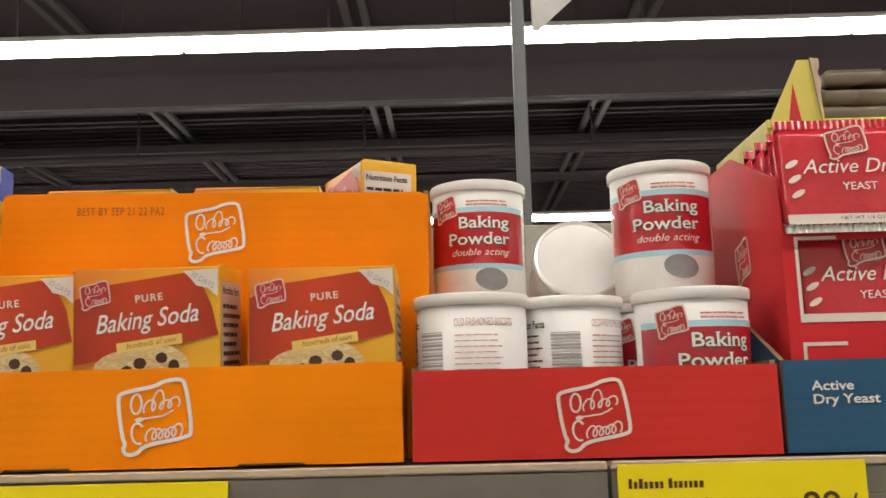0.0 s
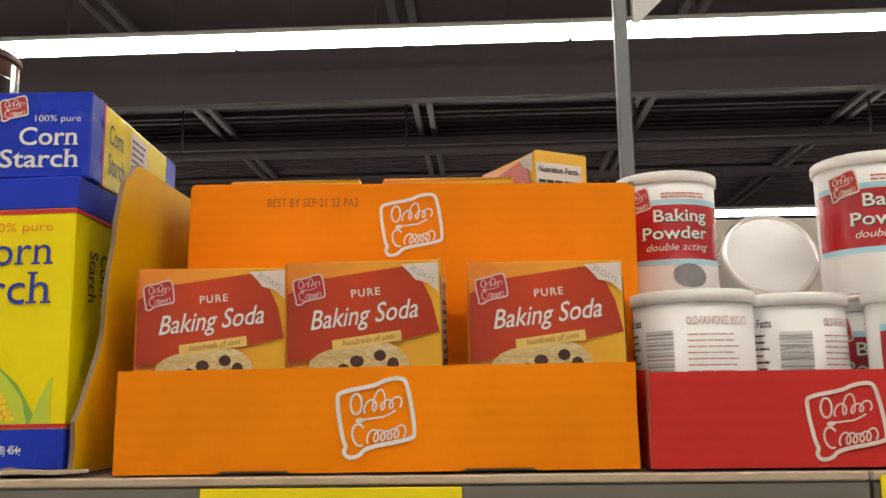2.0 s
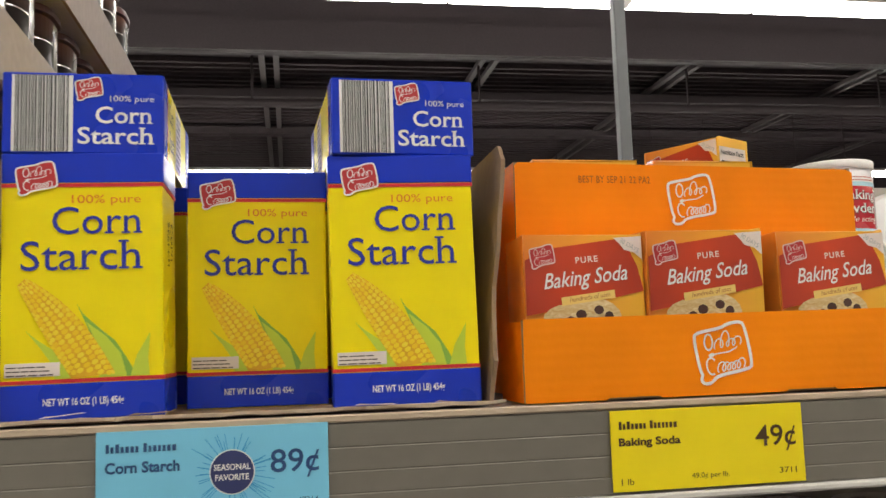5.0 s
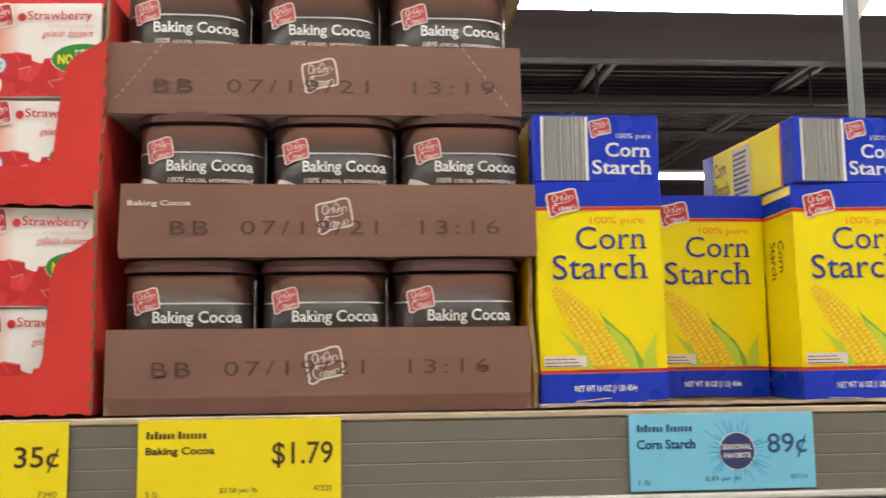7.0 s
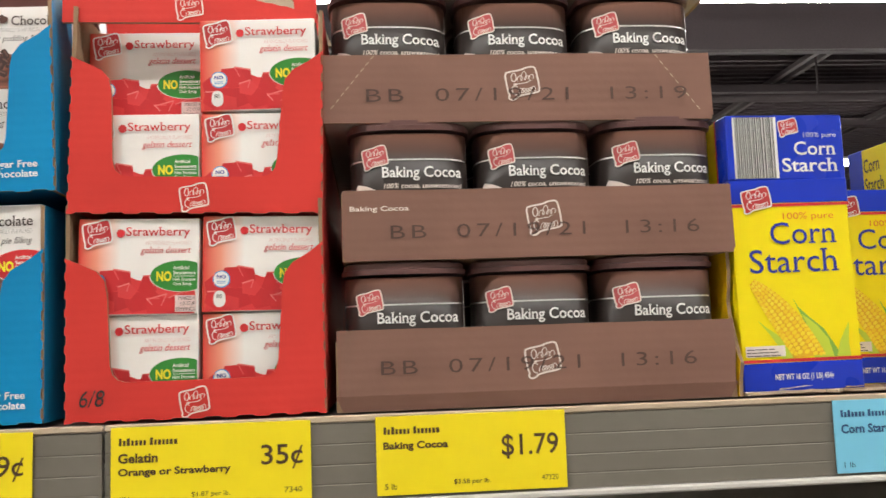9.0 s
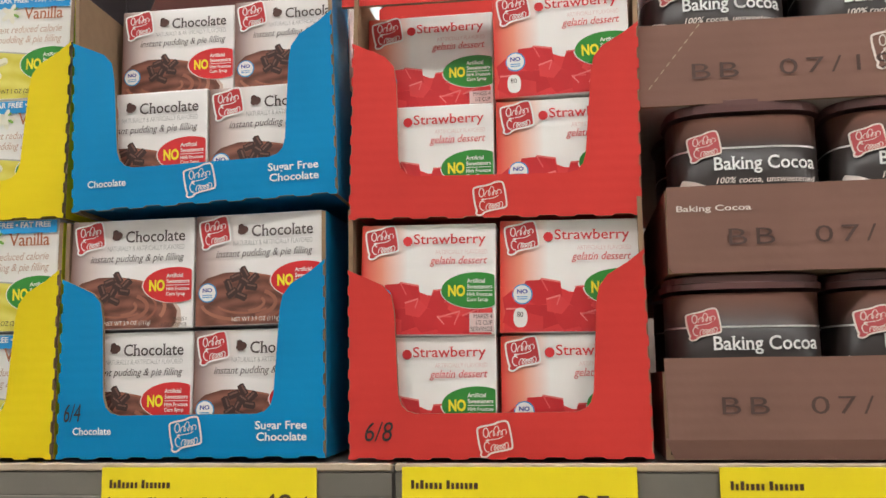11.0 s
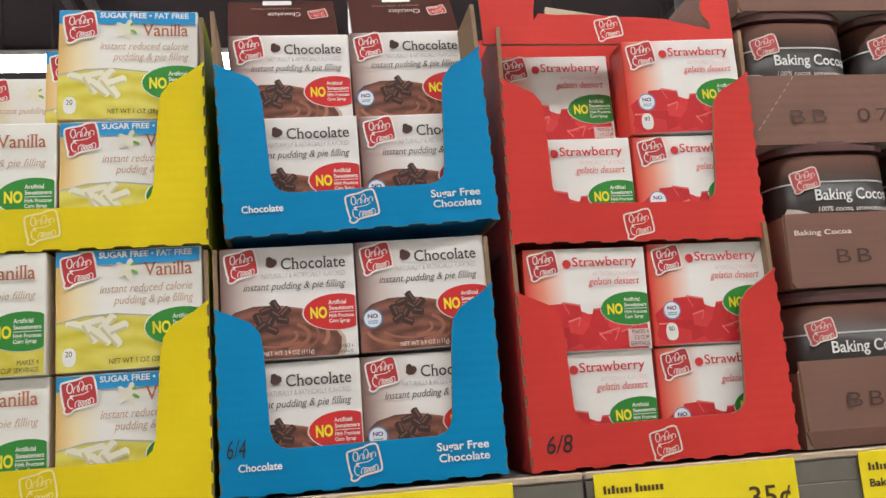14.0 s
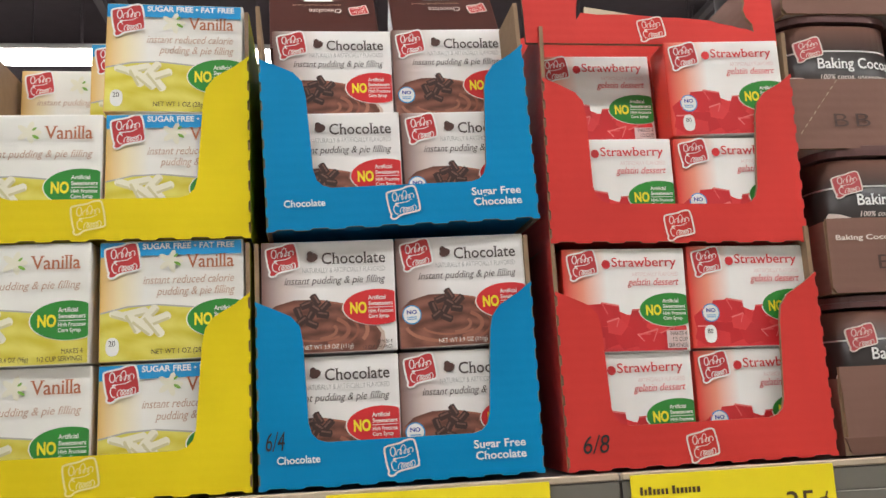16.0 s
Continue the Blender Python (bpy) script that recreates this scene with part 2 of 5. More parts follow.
CAN_WHITE = surface("white_can_paper", (0.86, 0.85, 0.84), 0.35, var=0.04, bump=0.08)
LID_WHITE = surface("white_plastic_lid", (0.88, 0.87, 0.85), 0.35, var=0.03, bump=0.03)
CAN_RED = surface("can_red_label", (0.5, 0.014, 0.026), 0.26, var=0.15, bump=1.6, grain=90, coat=0.8)
SPOON = surface("spoon_grey_ink", (0.24, 0.24, 0.25), 0.3, var=0.3, grain=80, bump=0)
TIN = surface("brushed_tin", (0.96, 0.93, 0.9), 0.33, metal=1.0, var=0.06, grain=120, bump=0.25, big=25)
SACHET = surface("red_sachet_film", (0.62, 0.025, 0.042), 0.14, var=0.15, grain=55, bump=2.5, coat=0.6)
YEAST_RED = surface("yeast_carton_red", (0.66, 0.028, 0.036), 0.5, var=0.06, bump=0.1, spec=0.25)
PALE_YEL = surface("pale_yellow_carton", (0.72, 0.62, 0.14), 0.4, var=0.06, bump=0.1)
OLIVE = surface("olive_film", (0.16, 0.13, 0.09), 0.3, var=0.25, grain=40, bump=0.8)
STEEL = surface("taupe_shelf_enamel", (0.3, 0.27, 0.24), 0.42, var=0.06, bump=0.05)
RAIL = surface("taupe_price_rail", (0.165, 0.15, 0.122), 0.35, var=0.08, bump=0.05, big=3)
CLEAR_LIP = surface("clear_plastic_lip", (0.62, 0.6, 0.56), 0.15, var=0.05, bump=0, coat=0.6)
TAG_YEL = surface("yellow_price_tag", (0.9, 0.72, 0.0), 0.45, var=0.03, bump=0.05)
TAG_BLUE = surface("light_blue_price_tag", (0.2, 0.58, 0.8), 0.45, var=0.03, bump=0.05)
NAVY = surface("navy_badge", (0.03, 0.04, 0.14), 0.45, var=0.05, bump=0)
TAG_INK = surface("tag_brown_ink", (0.07, 0.035, 0.01), 0.5, var=0.05, bump=0)
POLE = surface("grey_painted_steel", (0.16, 0.17, 0.18), 0.4, var=0.08, bump=0.05)
UPRIGHT = surface("light_grey_steel", (0.45, 0.44, 0.42), 0.4, var=0.06, bump=0.05)
BACK = surface("beige_back_panel", (0.46, 0.42, 0.37), 0.5, var=0.06, bump=0.05)
DECK = surface("dark_roof_deck", (0.046, 0.033, 0.037), 0.8, var=0.2, bump=0.2, big=0.7, grain=9)
GIRDER = surface("dark_ceiling_steel", (0.044, 0.032, 0.0355), 0.6, var=0.2, bump=0.1, big=1.0)
JOIST = surface("pale_ceiling_track", (0.088, 0.074, 0.074), 0.6, var=0.2, bump=0.1, big=1.0)
HOUSING = surface("white_lamp_housing", (0.6, 0.58, 0.56), 0.5, var=0.05, bump=0.03)
TUBE_MAT = glow("lit_diffuser", (1.0, 0.95, 0.86), TUBE)
WALLP = surface("warm_white_bounce_paint", (0.6, 0.575, 0.535), 0.8, var=0.06, bump=0.1, big=0.8)
FLOOR = surface("grey_vinyl_tile", (0.4, 0.385, 0.365), 0.35, var=0.1, bump=0.05, big=1.2)


# ---------------------------------------------------------------- mesh tools
def finish(bm, name, mats):
    bmesh.ops.recalc_face_normals(bm, faces=bm.faces) if len(bm.faces) and name != "flat" else None
    me = bpy.data.meshes.new(name)
    bm.to_mesh(me)
    bm.free()
    for m in (mats if isinstance(mats, (list, tuple)) else [mats]):
        me.materials.append(m)
    return me


def mesh_part(name, me, parent, label="", at=None):
    ob = new(name, me)
    ob.parent = parent
    if at:
        ob.location = at
    if label:
        ob["label"] = label
    return ob


def part(name, bm, mats, parent, label="", at=None, smooth=False):
    me = finish(bm, name, mats)
    if smooth:
        for p in me.polygons:
            p.use_smooth = True
    return mesh_part(name, me, parent, label, at)


def thing(name, m, label, category, group=""):
    ob = new(name)
    ob.empty_display_size = 0.02
    ob.matrix_basis = m
    return tagged(ob, label, category, group)


def block(x0, x1, y0, y1, z0, z1, bevel=0.0, seg=1, bm=None):
    own = bmesh.new()
    bmesh.ops.create_cube(own, size=1, matrix=Matrix.LocRotScale(((x0 + x1) / 2, (y0 + y1) / 2, (z0 + z1) / 2), None, (x1 - x0, y1 - y0, z1 - z0)))
    if bevel:
        bmesh.ops.bevel(own, geom=own.edges[:], offset=bevel, segments=seg, affect="EDGES", profile=0.6)
    if bm is None:
        return own
    me = bpy.data.meshes.new("tmp")
    own.to_mesh(me)
    own.free()
    bm.from_mesh(me)
    bpy.data.meshes.remove(me)
    return bm


def structure(name, bm, mats, label=""):
    ob = new(name, finish(bm, name, mats))
    return tagged(ob, label, name.split("_")[0], "", "structure")


def plate(pts, y0, y1):
    """An outline in x and z as a board from y0 (printed side, slot 0) to y1; its edges and back take slot 1."""
    bm = bmesh.new()
    a = [bm.verts.new((x, y0, z)) for x, z in pts]
    b = [bm.verts.new((x, y1, z)) for x, z in pts]
    f = bm.faces.new(a)
    g = bm.faces.new(b[::-1])
    g.material_index = 1
    n = len(pts)
    for i in range(n):
        s = bm.faces.new((a[i], b[i], b[(i + 1) % n], a[(i + 1) % n]))
        s.material_index = 1
    f.normal_update(), g.normal_update()
    bmesh.ops.triangulate(bm, faces=[f, g])
    return bm


def side_plate(x0, x1, pts, outer=-1):
    """The same for a side wall: an outline in y and z, printed outside (outer -1: at x0, 1: at x1)."""
    bm = bmesh.new()
    a = [bm.verts.new((x0, y, z)) for y, z in pts]
    b = [bm.verts.new((x1, y, z)) for y, z in pts]
    f = bm.faces.new(a)
    g = bm.faces.new(b[::-1])
    f.material_index, g.material_index = (0, 1) if outer < 0 else (1, 0)
    n = len(pts)
    for i in range(n):
        bm.faces.new((a[i], b[i], b[(i + 1) % n], a[(i + 1) % n])).material_index = 1
    f.normal_update(), g.normal_update()
    bmesh.ops.triangulate(bm, faces=[f, g])
    return bm


def flat(polys, y=0.0, bm=None):
    """Printed shapes: outlines in x and z, facing -y."""
    bm = bm or bmesh.new()
    for i, pts in enumerate(polys):
        f = bm.faces.new([bm.verts.new((x, y - 0.000012 * (i % 9), z)) for x, z in pts])
        f.normal_update()
        if f.normal.y > 0:
            f.normal_flip()
        if len(pts) > 4:
            bmesh.ops.triangulate(bm, faces=[f])
    return bm


def oval(cx, cz, rx, rz, turn=0.0, n=24):
    c, s = math.cos(radians(turn)), math.sin(radians(turn))
    out = []
    for i in range(n):
        a = 2 * math.pi * i / n
        u, v = rx * math.cos(a), rz * math.sin(a)
        out.append((cx + u * c - v * s, cz + u * s + v * c))
    return out


def rect(x0, x1, z0, z1):
    return [(x0, z0), (x1, z0), (x1, z1), (x0, z1)]


def stroke(bm, pts, w, y=0.0):
    """A pen line of width w along pts."""
    v = []
    for i, (x, z) in enumerate(pts):
        x0, z0 = pts[max(i - 1, 0)]
        x1, z1 = pts[min(i + 1, len(pts) - 1)]
        dx, dz = x1 - x0, z1 - z0
        L = math.hypot(dx, dz) or 1
        v.append((bm.verts.new((x - dz / L * w / 2, y, z + dx / L * w / 2)), bm.verts.new((x + dz / L * w / 2, y, z - dx / L * w / 2))))
    for (a, b), (c, d) in zip(v, v[1:]):
        f = bm.faces.new((a, b, d, c))
        f.normal_update()
        if f.normal.y > 0:
            f.normal_flip()
    return bm


TEXTS = {}


def text_mesh(s, w, h, mat, shear=0.0, bold=0.0, spacing=1.0, align="LEFT", lead=1.0, serif=0.0):
    """Lettering in the built-in font, fitted into w by h, standing in x and z and facing -y."""
    key = (s, round(w, 5), round(h, 5), mat.name, shear, bold, spacing, align, lead, serif)
    if key in TEXTS:
        return TEXTS[key]
    cu = bpy.data.curves.new("lettering", "FONT")
    cu.body, cu.shear, cu.offset, cu.space_character, cu.align_x, cu.space_line = s, shear, bold, spacing, align, lead
    cu.resolution_u = 3
    ob = new("lettering_tmp", cu)
    bpy.context.view_layer.update()
    me = bpy.data.meshes.new_from_object(ob)
    bpy.data.objects.remove(ob)
    bpy.data.curves.remove(cu)
    if serif:                                               # slabs across the flat ends of the stems
        bm = bmesh.new()
        bm.from_mesh(me)
        slabs = []
        for e in bm.edges:
            a, b = e.verts[0].co, e.verts[1].co
            L = abs(a.x - b.x)
            if len(e.link_faces) == 1 and abs(a.y - b.y) < 0.004 and 0.035 < L < 0.17:
                up = 1 if e.link_faces[0].calc_center_median().y > a.y else -1
                rest = a.y - math.floor(a.y + 0.03)
                if (up > 0 and rest > 0.035) or (up < 0 and rest < 0.6):
                    continue
                slabs.append(((a.x + b.x) / 2, a.y, L / 2 + serif, up * serif * 0.8))
        for x, y, k, t in slabs:
            f = bm.faces.new([bm.verts.new(v) for v in ((x - k, y, 1), (x + k, y, 1), (x + k, y + t, 1), (x - k, y + t, 1))])
            f.normal_update()
            if f.normal.z < 0:
                f.normal_flip()
        bm.to_mesh(me)
        bm.free()
    n = len(me.vertices)
    co = np.empty(n * 3)
    me.vertices.foreach_get("co", co)
    co = co.reshape(-1, 3)
    lo, hi = co.min(0), co.max(0)
    out = np.zeros_like(co)
    out[:, 0] = (co[:, 0] - lo[0]) / (hi[0] - lo[0]) * w
    out[:, 2] = (co[:, 1] - lo[1]) / (hi[1] - lo[1]) * h
    out[:, 1] = -0.00003 * (co[:, 2] > 0.5)
    me.vertices.foreach_set("co", out.ravel())
    me.materials.clear()
    me.materials.append(mat)
    me.update()
    TEXTS[key] = me
    return me


def letters(parent, s, x, z, w, h, mat, y=-0.0008, name="lettering", turn=0.0, label="", **kw):
    ob = mesh_part(name, text_mesh(s, w, h, mat, **kw), parent, label)
    ob.matrix_basis = pose(x, y, z, 0, turn, 0)
    return ob


LOGOS = {}
OUTLINE = [(-0.5, 0.42), (-0.42, 0.5), (0.05, 0.5), (0.18, 0.56), (0.42, 0.56), (0.5, 0.46), (0.5, -0.36), (0.42, -0.44), (-0.2, -0.44), (-0.32, -0.56), (-0.46, -0.56), (-0.52, -0.46), (-0.46, -0.36), (-0.5, -0.28)]


def soften(pts, k=2):
    for _ in range(k):
        out = []
        for (x0, z0), (x1, z1) in zip(pts, pts[1:] + pts[:1]):
            out += [(x0 * 0.75 + x1 * 0.25, z0 * 0.75 + z1 * 0.25), (x0 * 0.25 + x1 * 0.75, z0 * 0.25 + z1 * 0.75)]
        pts = out
    return pts


def logo(parent, cx, cz, w, h, fill, ring, y=-0.0006, turn=-9.0, name="brand_emblem"):
    """The maker's badge as plain shapes: a soft-cornered frame, two rows of scribble and a little spoon."""
    key = (round(w, 4), round(h, 4), fill and fill.name, ring.name)
    if key not in LOGOS:
        bm = bmesh.new()
        P = soften([(x, z * 0.9) for x, z in OUTLINE])
        mats = [ring, fill or ring]
        if fill:
            f0 = len(bm.faces)
            flat([[(x * w, z * h) for x, z in P]], 0.0, bm)
            bm.faces.ensure_lookup_table()
            for f in bm.faces[f0:]:
                f.material_index = 1
        lw = 0.058 * h
        loop = [(x * w * 0.97, z * h * 0.97) for x, z in P]
        stroke(bm, loop + loop[:2], lw, -0.0002)
        for row, (x0, z0) in enumerate(((-0.34, 0.09), (-0.36, -0.33))):   # a tall curl, then a looping line of small rounds
            if row == 0:
                cap = [(x0 + 0.09 + 0.075 * math.sin(k * 0.3) + 0.12 * (0.14 - 0.14 * math.cos(k * 0.3)), z0 + 0.14 - 0.14 * math.cos(k * 0.3)) for k in range(24)]
            else:
                cap = [(x0 + 0.1 + 0.09 * math.cos(0.6 + k * 0.26), z0 + 0.13 + 0.15 * math.sin(0.6 + k * 0.26)) for k in range(18)]
            stroke(bm, [(x * w, z * h) for x, z in cap], lw * 0.55, -0.0002)
            pts = []
            n = 4.0 + row
            for i in range(111):
                u = i / 110
                a = u * n * 2 * math.pi
                tall = 0.14 if row == 0 and 1.0 <= a / 2 / math.pi < 2.0 else 0.072 + 0.012 * math.sin(7 * u + row)
                hz = tall * (1 - math.cos(a))
                pts.append(((x0 + 0.21 + 0.46 * u - 0.05 * math.sin(a) + 0.25 * hz) * w, (z0 + hz) * h))
            stroke(bm, pts, lw * 0.42, -0.0002)
        stroke(bm, [(-0.2 * w, 0.0), (0.1 * w, -0.01 * h), (0.2 * w, 0.02 * h), (0.27 * w, 0.05 * h)], lw * 0.42, -0.0002)
        flat([oval(-0.22 * w, -0.005 * h, 0.06 * w, 0.035 * h, n=10)], -0.0002, bm)
        me = bpy.data.meshes.new("brand_emblem")
        bm.to_mesh(me)
        bm.free()
        for m in mats:
            me.materials.append(m)
        LOGOS[key] = me
    ob = mesh_part(name, LOGOS[key], parent)
    ob.matrix_basis = pose(cx, y, cz, 0, turn, 0)
    return ob


def bars(x0, x1, z0, z1, n, seed, fill=0.5):
    """Upright bars of uneven width, as in a bar code."""
    r = random.Random(seed)
    ws = [r.uniform(0.4, 2.0) for _ in range(n)]
    k = (x1 - x0) / sum(ws)
    x, out = x0, []
    for w in ws:
        out.append(rect(x, x + w * k * fill, z0, z1))
        x += w * k
    return out


def lines(x0, x1, z0, z1, n, seed, thick=0.45):
    """Rows of small print too fine to read."""
    r = random.Random(seed)
    d = (z1 - z0) / n
    out = []
    for i in range(n):
        z, x = z1 - (i + 1) * d, x0
        end = x1 - r.uniform(0, 0.25) * (x1 - x0)
        while x < end:
            w = r.uniform(0.06, 0.2) * (x1 - x0)
            out.append(rect(x, min(x + w, end), z, z + d * thick))
            x += w * 1.15
    return out


def decal(parent, name, polys, mat, y=-0.0004, label=""):
    if 1 < len(polys) <= 12:                                # a few shapes: one part each
        return [decal(parent, name[:-1] if name.endswith("s") else name, [q], mat, y - 0.000015 * i, label) for i, q in enumerate(polys)][0]
    me = bpy.data.meshes.new(name)
    bm = flat(polys, y)
    bm.to_mesh(me)
    bm.free()
    me.materials.append(mat)
    ob = mesh_part(name, me, parent, label)
    if len(polys) > 1:
        ob["kind"] = "stuff"
    return ob


def torn(p, q, step, amp, seed):
    """Points from p to q along a ragged edge, ends included."""
    r = random.Random(seed)
    L = math.hypot(q[0] - p[0], q[1] - p[1])
    n = max(int(L / step), 1)
    nx, nz = -(q[1] - p[1]) / L, (q[0] - p[0]) / L
    out = [p]
    for i in range(1, n):
        k, o = i / n, r.uniform(-amp, amp)
        out.append((p[0] + (q[0] - p[0]) * k + nx * o, p[1] + (q[1] - p[1]) * k + nz * o))
    return out + [q]


def nicked(p, q, pitch=0.016, deep=0.0012):
    """Points along a perforated cut edge with small nicks to the inside."""
    L = math.hypot(q[0] - p[0], q[1] - p[1])
    n = max(int(L / pitch), 1)
    tx, tz = (q[0] - p[0]) / L, (q[1] - p[1]) / L
    nx, nz = -tz, tx
    out = [p]
    for i in range(n):
        s = (i + 0.5) * L / n
        for o, d in ((-0.3, 0), (-0.22, 1), (0.22, 1), (0.3, 0)):
            k = s + o * L / n
            out.append((p[0] + tx * k + nx * d * deep, p[1] + tz * k + nz * d * deep))
    return out + [q]


# ---------------------------------------------------------------- the hall
XL, XR, YB, YF, CEIL = -9.0, 9.0, -2.2, 17.0, 4.25
structure("floor", block(XL, XR, YB, YF, -0.1, 0.0), FLOOR, "grey vinyl shop floor")
# Unseen south wall, added in place of opposite shelves to bounce fill light.
structure("wall_south", block(XL, XR, YB - 0.15, YB, 0, CEIL), WALLP, "added plain warm white wall out of view, bounces fill light")
structure("wall_north", block(XL, XR, YF, YF + 0.15, 0, CEIL), DECK, "dark far wall of the hall")
structure("wall_west", block(XL - 0.15, XL, YB, YF, 0, CEIL), DECK, "dark side wall of the hall")
structure("wall_east", block(XR, XR + 0.15, YB, YF, 0, CEIL), DECK, "dark side wall of the hall")


def ceiling():
    bm = block(XL, XR, YB, YF, CEIL, CEIL + 0.1)
    for i in range(60):                                     # ribs of the roof deck
        y = 8.2 + i * 0.14
        block(XL, XR, y, y + 0.05, CEIL - 0.05, CEIL, bm=bm)
    return structure("ceiling", bm, DECK, "dark open roof deck with ribs")


ceiling()


def girder(y0, y1, z0, z1, label):
    ob = thing("ceiling_girder", pose(0, y0, z0), label, "girder", "girders under the roof")
    part("web", block(XL, XR, 0, y1 - y0, 0, z1 - z0, 0.01), GIRDER, ob)
    bm = block(XL, XR, -0.04, 0, 0, 0.03)
    part("flange", bm, GIRDER, ob)
    return ob


girder(6.4, 6.5, 3.70, CEIL, "dark boxed-in duct under the roof")
girder(8.6, 8.75, 3.98, 4.08, "dark steel girder under the roof")
girder(10.4, 10.52, 4.05, 4.15, "dark steel girder under the roof")
girder(4.9, 5.02, 4.0, 4.1, "dark steel girder under the roof")

track = thing("ceiling_track", pose(-6.83, 2.0, 4.12), "pale double steel track under the roof deck", "track", "tracks under the roof")
for dx in (0.0, 0.13):
    part("track_rail", block(dx, dx + 0.055, 0, 13.5, 0, 0.05, 0.004), JOIST, track)
for i in range(1, 8):
    copy_thing(track, pose(-6.83 + i * 2.03, 2.0, 4.12))


def pipe(y, z, r):
    ob = thing("sprinkler_pipe", pose(0, y, z), "dark thin sprinkler pipe under the roof", "pipe", "pipes under the roof")
    bm = bmesh.new()
    bmesh.ops.create_cone(bm, segments=12, radius1=r, radius2=r, depth=XR - XL, cap_ends=True, matrix=Matrix.Rotation(radians(90), 4, "Y"))
    part("tube", bm, GIRDER, ob)
    for i in range(6):
        bm = bmesh.new()
        bmesh.ops.create_cone(bm, segments=8, radius1=0.012, radius2=0.012, depth=CEIL - z, cap_ends=True, matrix=Matrix.Translation((-5 + i * 2.1, 0, (CEIL - z) / 2)))
        part("hanger", bm, GIRDER, ob)


pipe(7.9, 3.73, 0.04)
pipe(5.6, 3.9, 0.025)


def strip_light(y, z):
    """A continuous row of batten lights."""
    for i in range(-5, 5):
        ob = thing("strip_light", pose(i * 1.72 + 0.35, y, z), "lit white batten light hanging in a long row", "ceiling light", "rows of strip lights")
        bm = bmesh.new()
        prof = [(-0.05, 0.0), (0.05, 0.0), (0.045, 0.02), (0.03, 0.035), (-0.03, 0.035), (-0.045, 0.02)]
        a = [bm.verts.new((0.0, p, q)) for p, q in prof]
        b = [bm.verts.new((1.715, p, q)) for p, q in prof]
        bm.faces.new(a)
        bm.faces.new(b[::-1])
        for k in range(6):
            bm.faces.new((a[k], b[k], b[(k + 1) % 6], a[(k + 1) % 6]))
        part("housing", bm, HOUSING, ob)
        part("diffuser", block(0.004, 1.711, -0.046, 0.046, -0.055, -0.001, 0.012, 2), TUBE_MAT, ob, "glowing white diffuser")
        for x in (0.3, 1.4):
            part("hanger", block(x, x + 0.008, -0.004, 0.004, 0.035, CEIL - z), GIRDER, ob)


strip_light(-0.4, 3.30)
strip_light(4.3, 3.337)
strip_light(9.0, 3.325)


# ---------------------------------------------------------------- the shelf
SHELF_Z = 1.4575


def gondola():
    """One bay run: deck, price rail, uprights, back panel, kick plate and the shelf below."""
    ob = thing("shop_shelf", pose(0, 0, 0), "taupe steel shop shelving with a price rail along its front", "shelf")
    joints = (-2.45, -1.181, 0.083, 1.35, 2.2)
    for a, b in zip(joints, joints[1:]):
        part("deck", block(a + 0.001, b - 0.001, 0.527, 1.39, SHELF_Z - 0.03, SHELF_Z - 0.002, 0.002), STEEL, ob)
        part("deck_edge", block(a + 0.001, b - 0.001, 0.5215, 0.5265, SHELF_Z - 0.006, SHELF_Z - 0.001, 0.001), KRAFT_LIGHT, ob, "tan front edge of the deck")
        bm = bmesh.new()                                    # ridged rail
        prof = [(0.5262, 1.4505), (0.5225, 1.4505), (0.5225, 1.436), (0.5229, 1.4352), (0.5225, 1.4345), (0.5225, 1.4205), (0.5229, 1.4197), (0.5225, 1.419), (0.5225, 1.406), (0.5229, 1.4053), (0.5225, 1.4045), (0.5225, 1.394), (0.5262, 1.394)]
        va = [bm.verts.new((a + 0.0012, y, z)) for y, z in prof]
        vb = [bm.verts.new((b - 0.0012, y, z)) for y, z in prof]
        for i in range(len(prof)):
            j = (i + 1) % len(prof)
            bm.faces.new((va[i], vb[i], vb[j], va[j]))
        bm.faces.new(va)
        bm.faces.new(vb[::-1])
        part("price_rail", bm, RAIL, ob)
        part("rail_lip", block(a + 0.0012, b - 0.0012, 0.5175, 0.5262, 1.388, 1.3935, 0.0015), CLEAR_LIP, ob, "shiny clear plastic lip")
        part("lower_deck", block(a + 0.001, b - 0.001, 0.56, 1.39, 1.16, 1.185, 0.002), STEEL, ob)
        part("back_panel", block(a + 0.02, b - 0.02, 1.40, 1.42, 0.1, 1.765, 0.002), BACK, ob, "beige steel back panel")
    for x in joints:
        bm = block(x - 0.015, x + 0.015, 1.39, 1.44, 0.0, 1.80, 0.003)
        part("upright", bm, UPRIGHT, ob)
        for i in range(12):
            part("slot", block(x - 0.004, x + 0.004, 1.3885, 1.3915, 1.47 + i * 0.027, 1.484 + i * 0.027), BLACK, ob)
    part("kick_plate", block(-2.45, 2.2, 0.60, 0.62, 0, 0.1), STEEL, ob)
    part("foot", block(-2.45, 2.2, 0.62, 1.38, 0.1, 0.12), STEEL, ob)
    return ob


gondola()

pole = thing("sign_pole", pose(0.118, 1.452, 1.5), "slim dark grey square steel pole on the shelving", "pole")
part("tube", block(-0.011, 0.011, -0.011, 0.011, 0, CEIL - 1.5, 0.002), POLE, pole)
part("bracket", block(-0.02, 0.02, -0.014, 0.016, 0.0, 0.05, 0.002), POLE, pole)

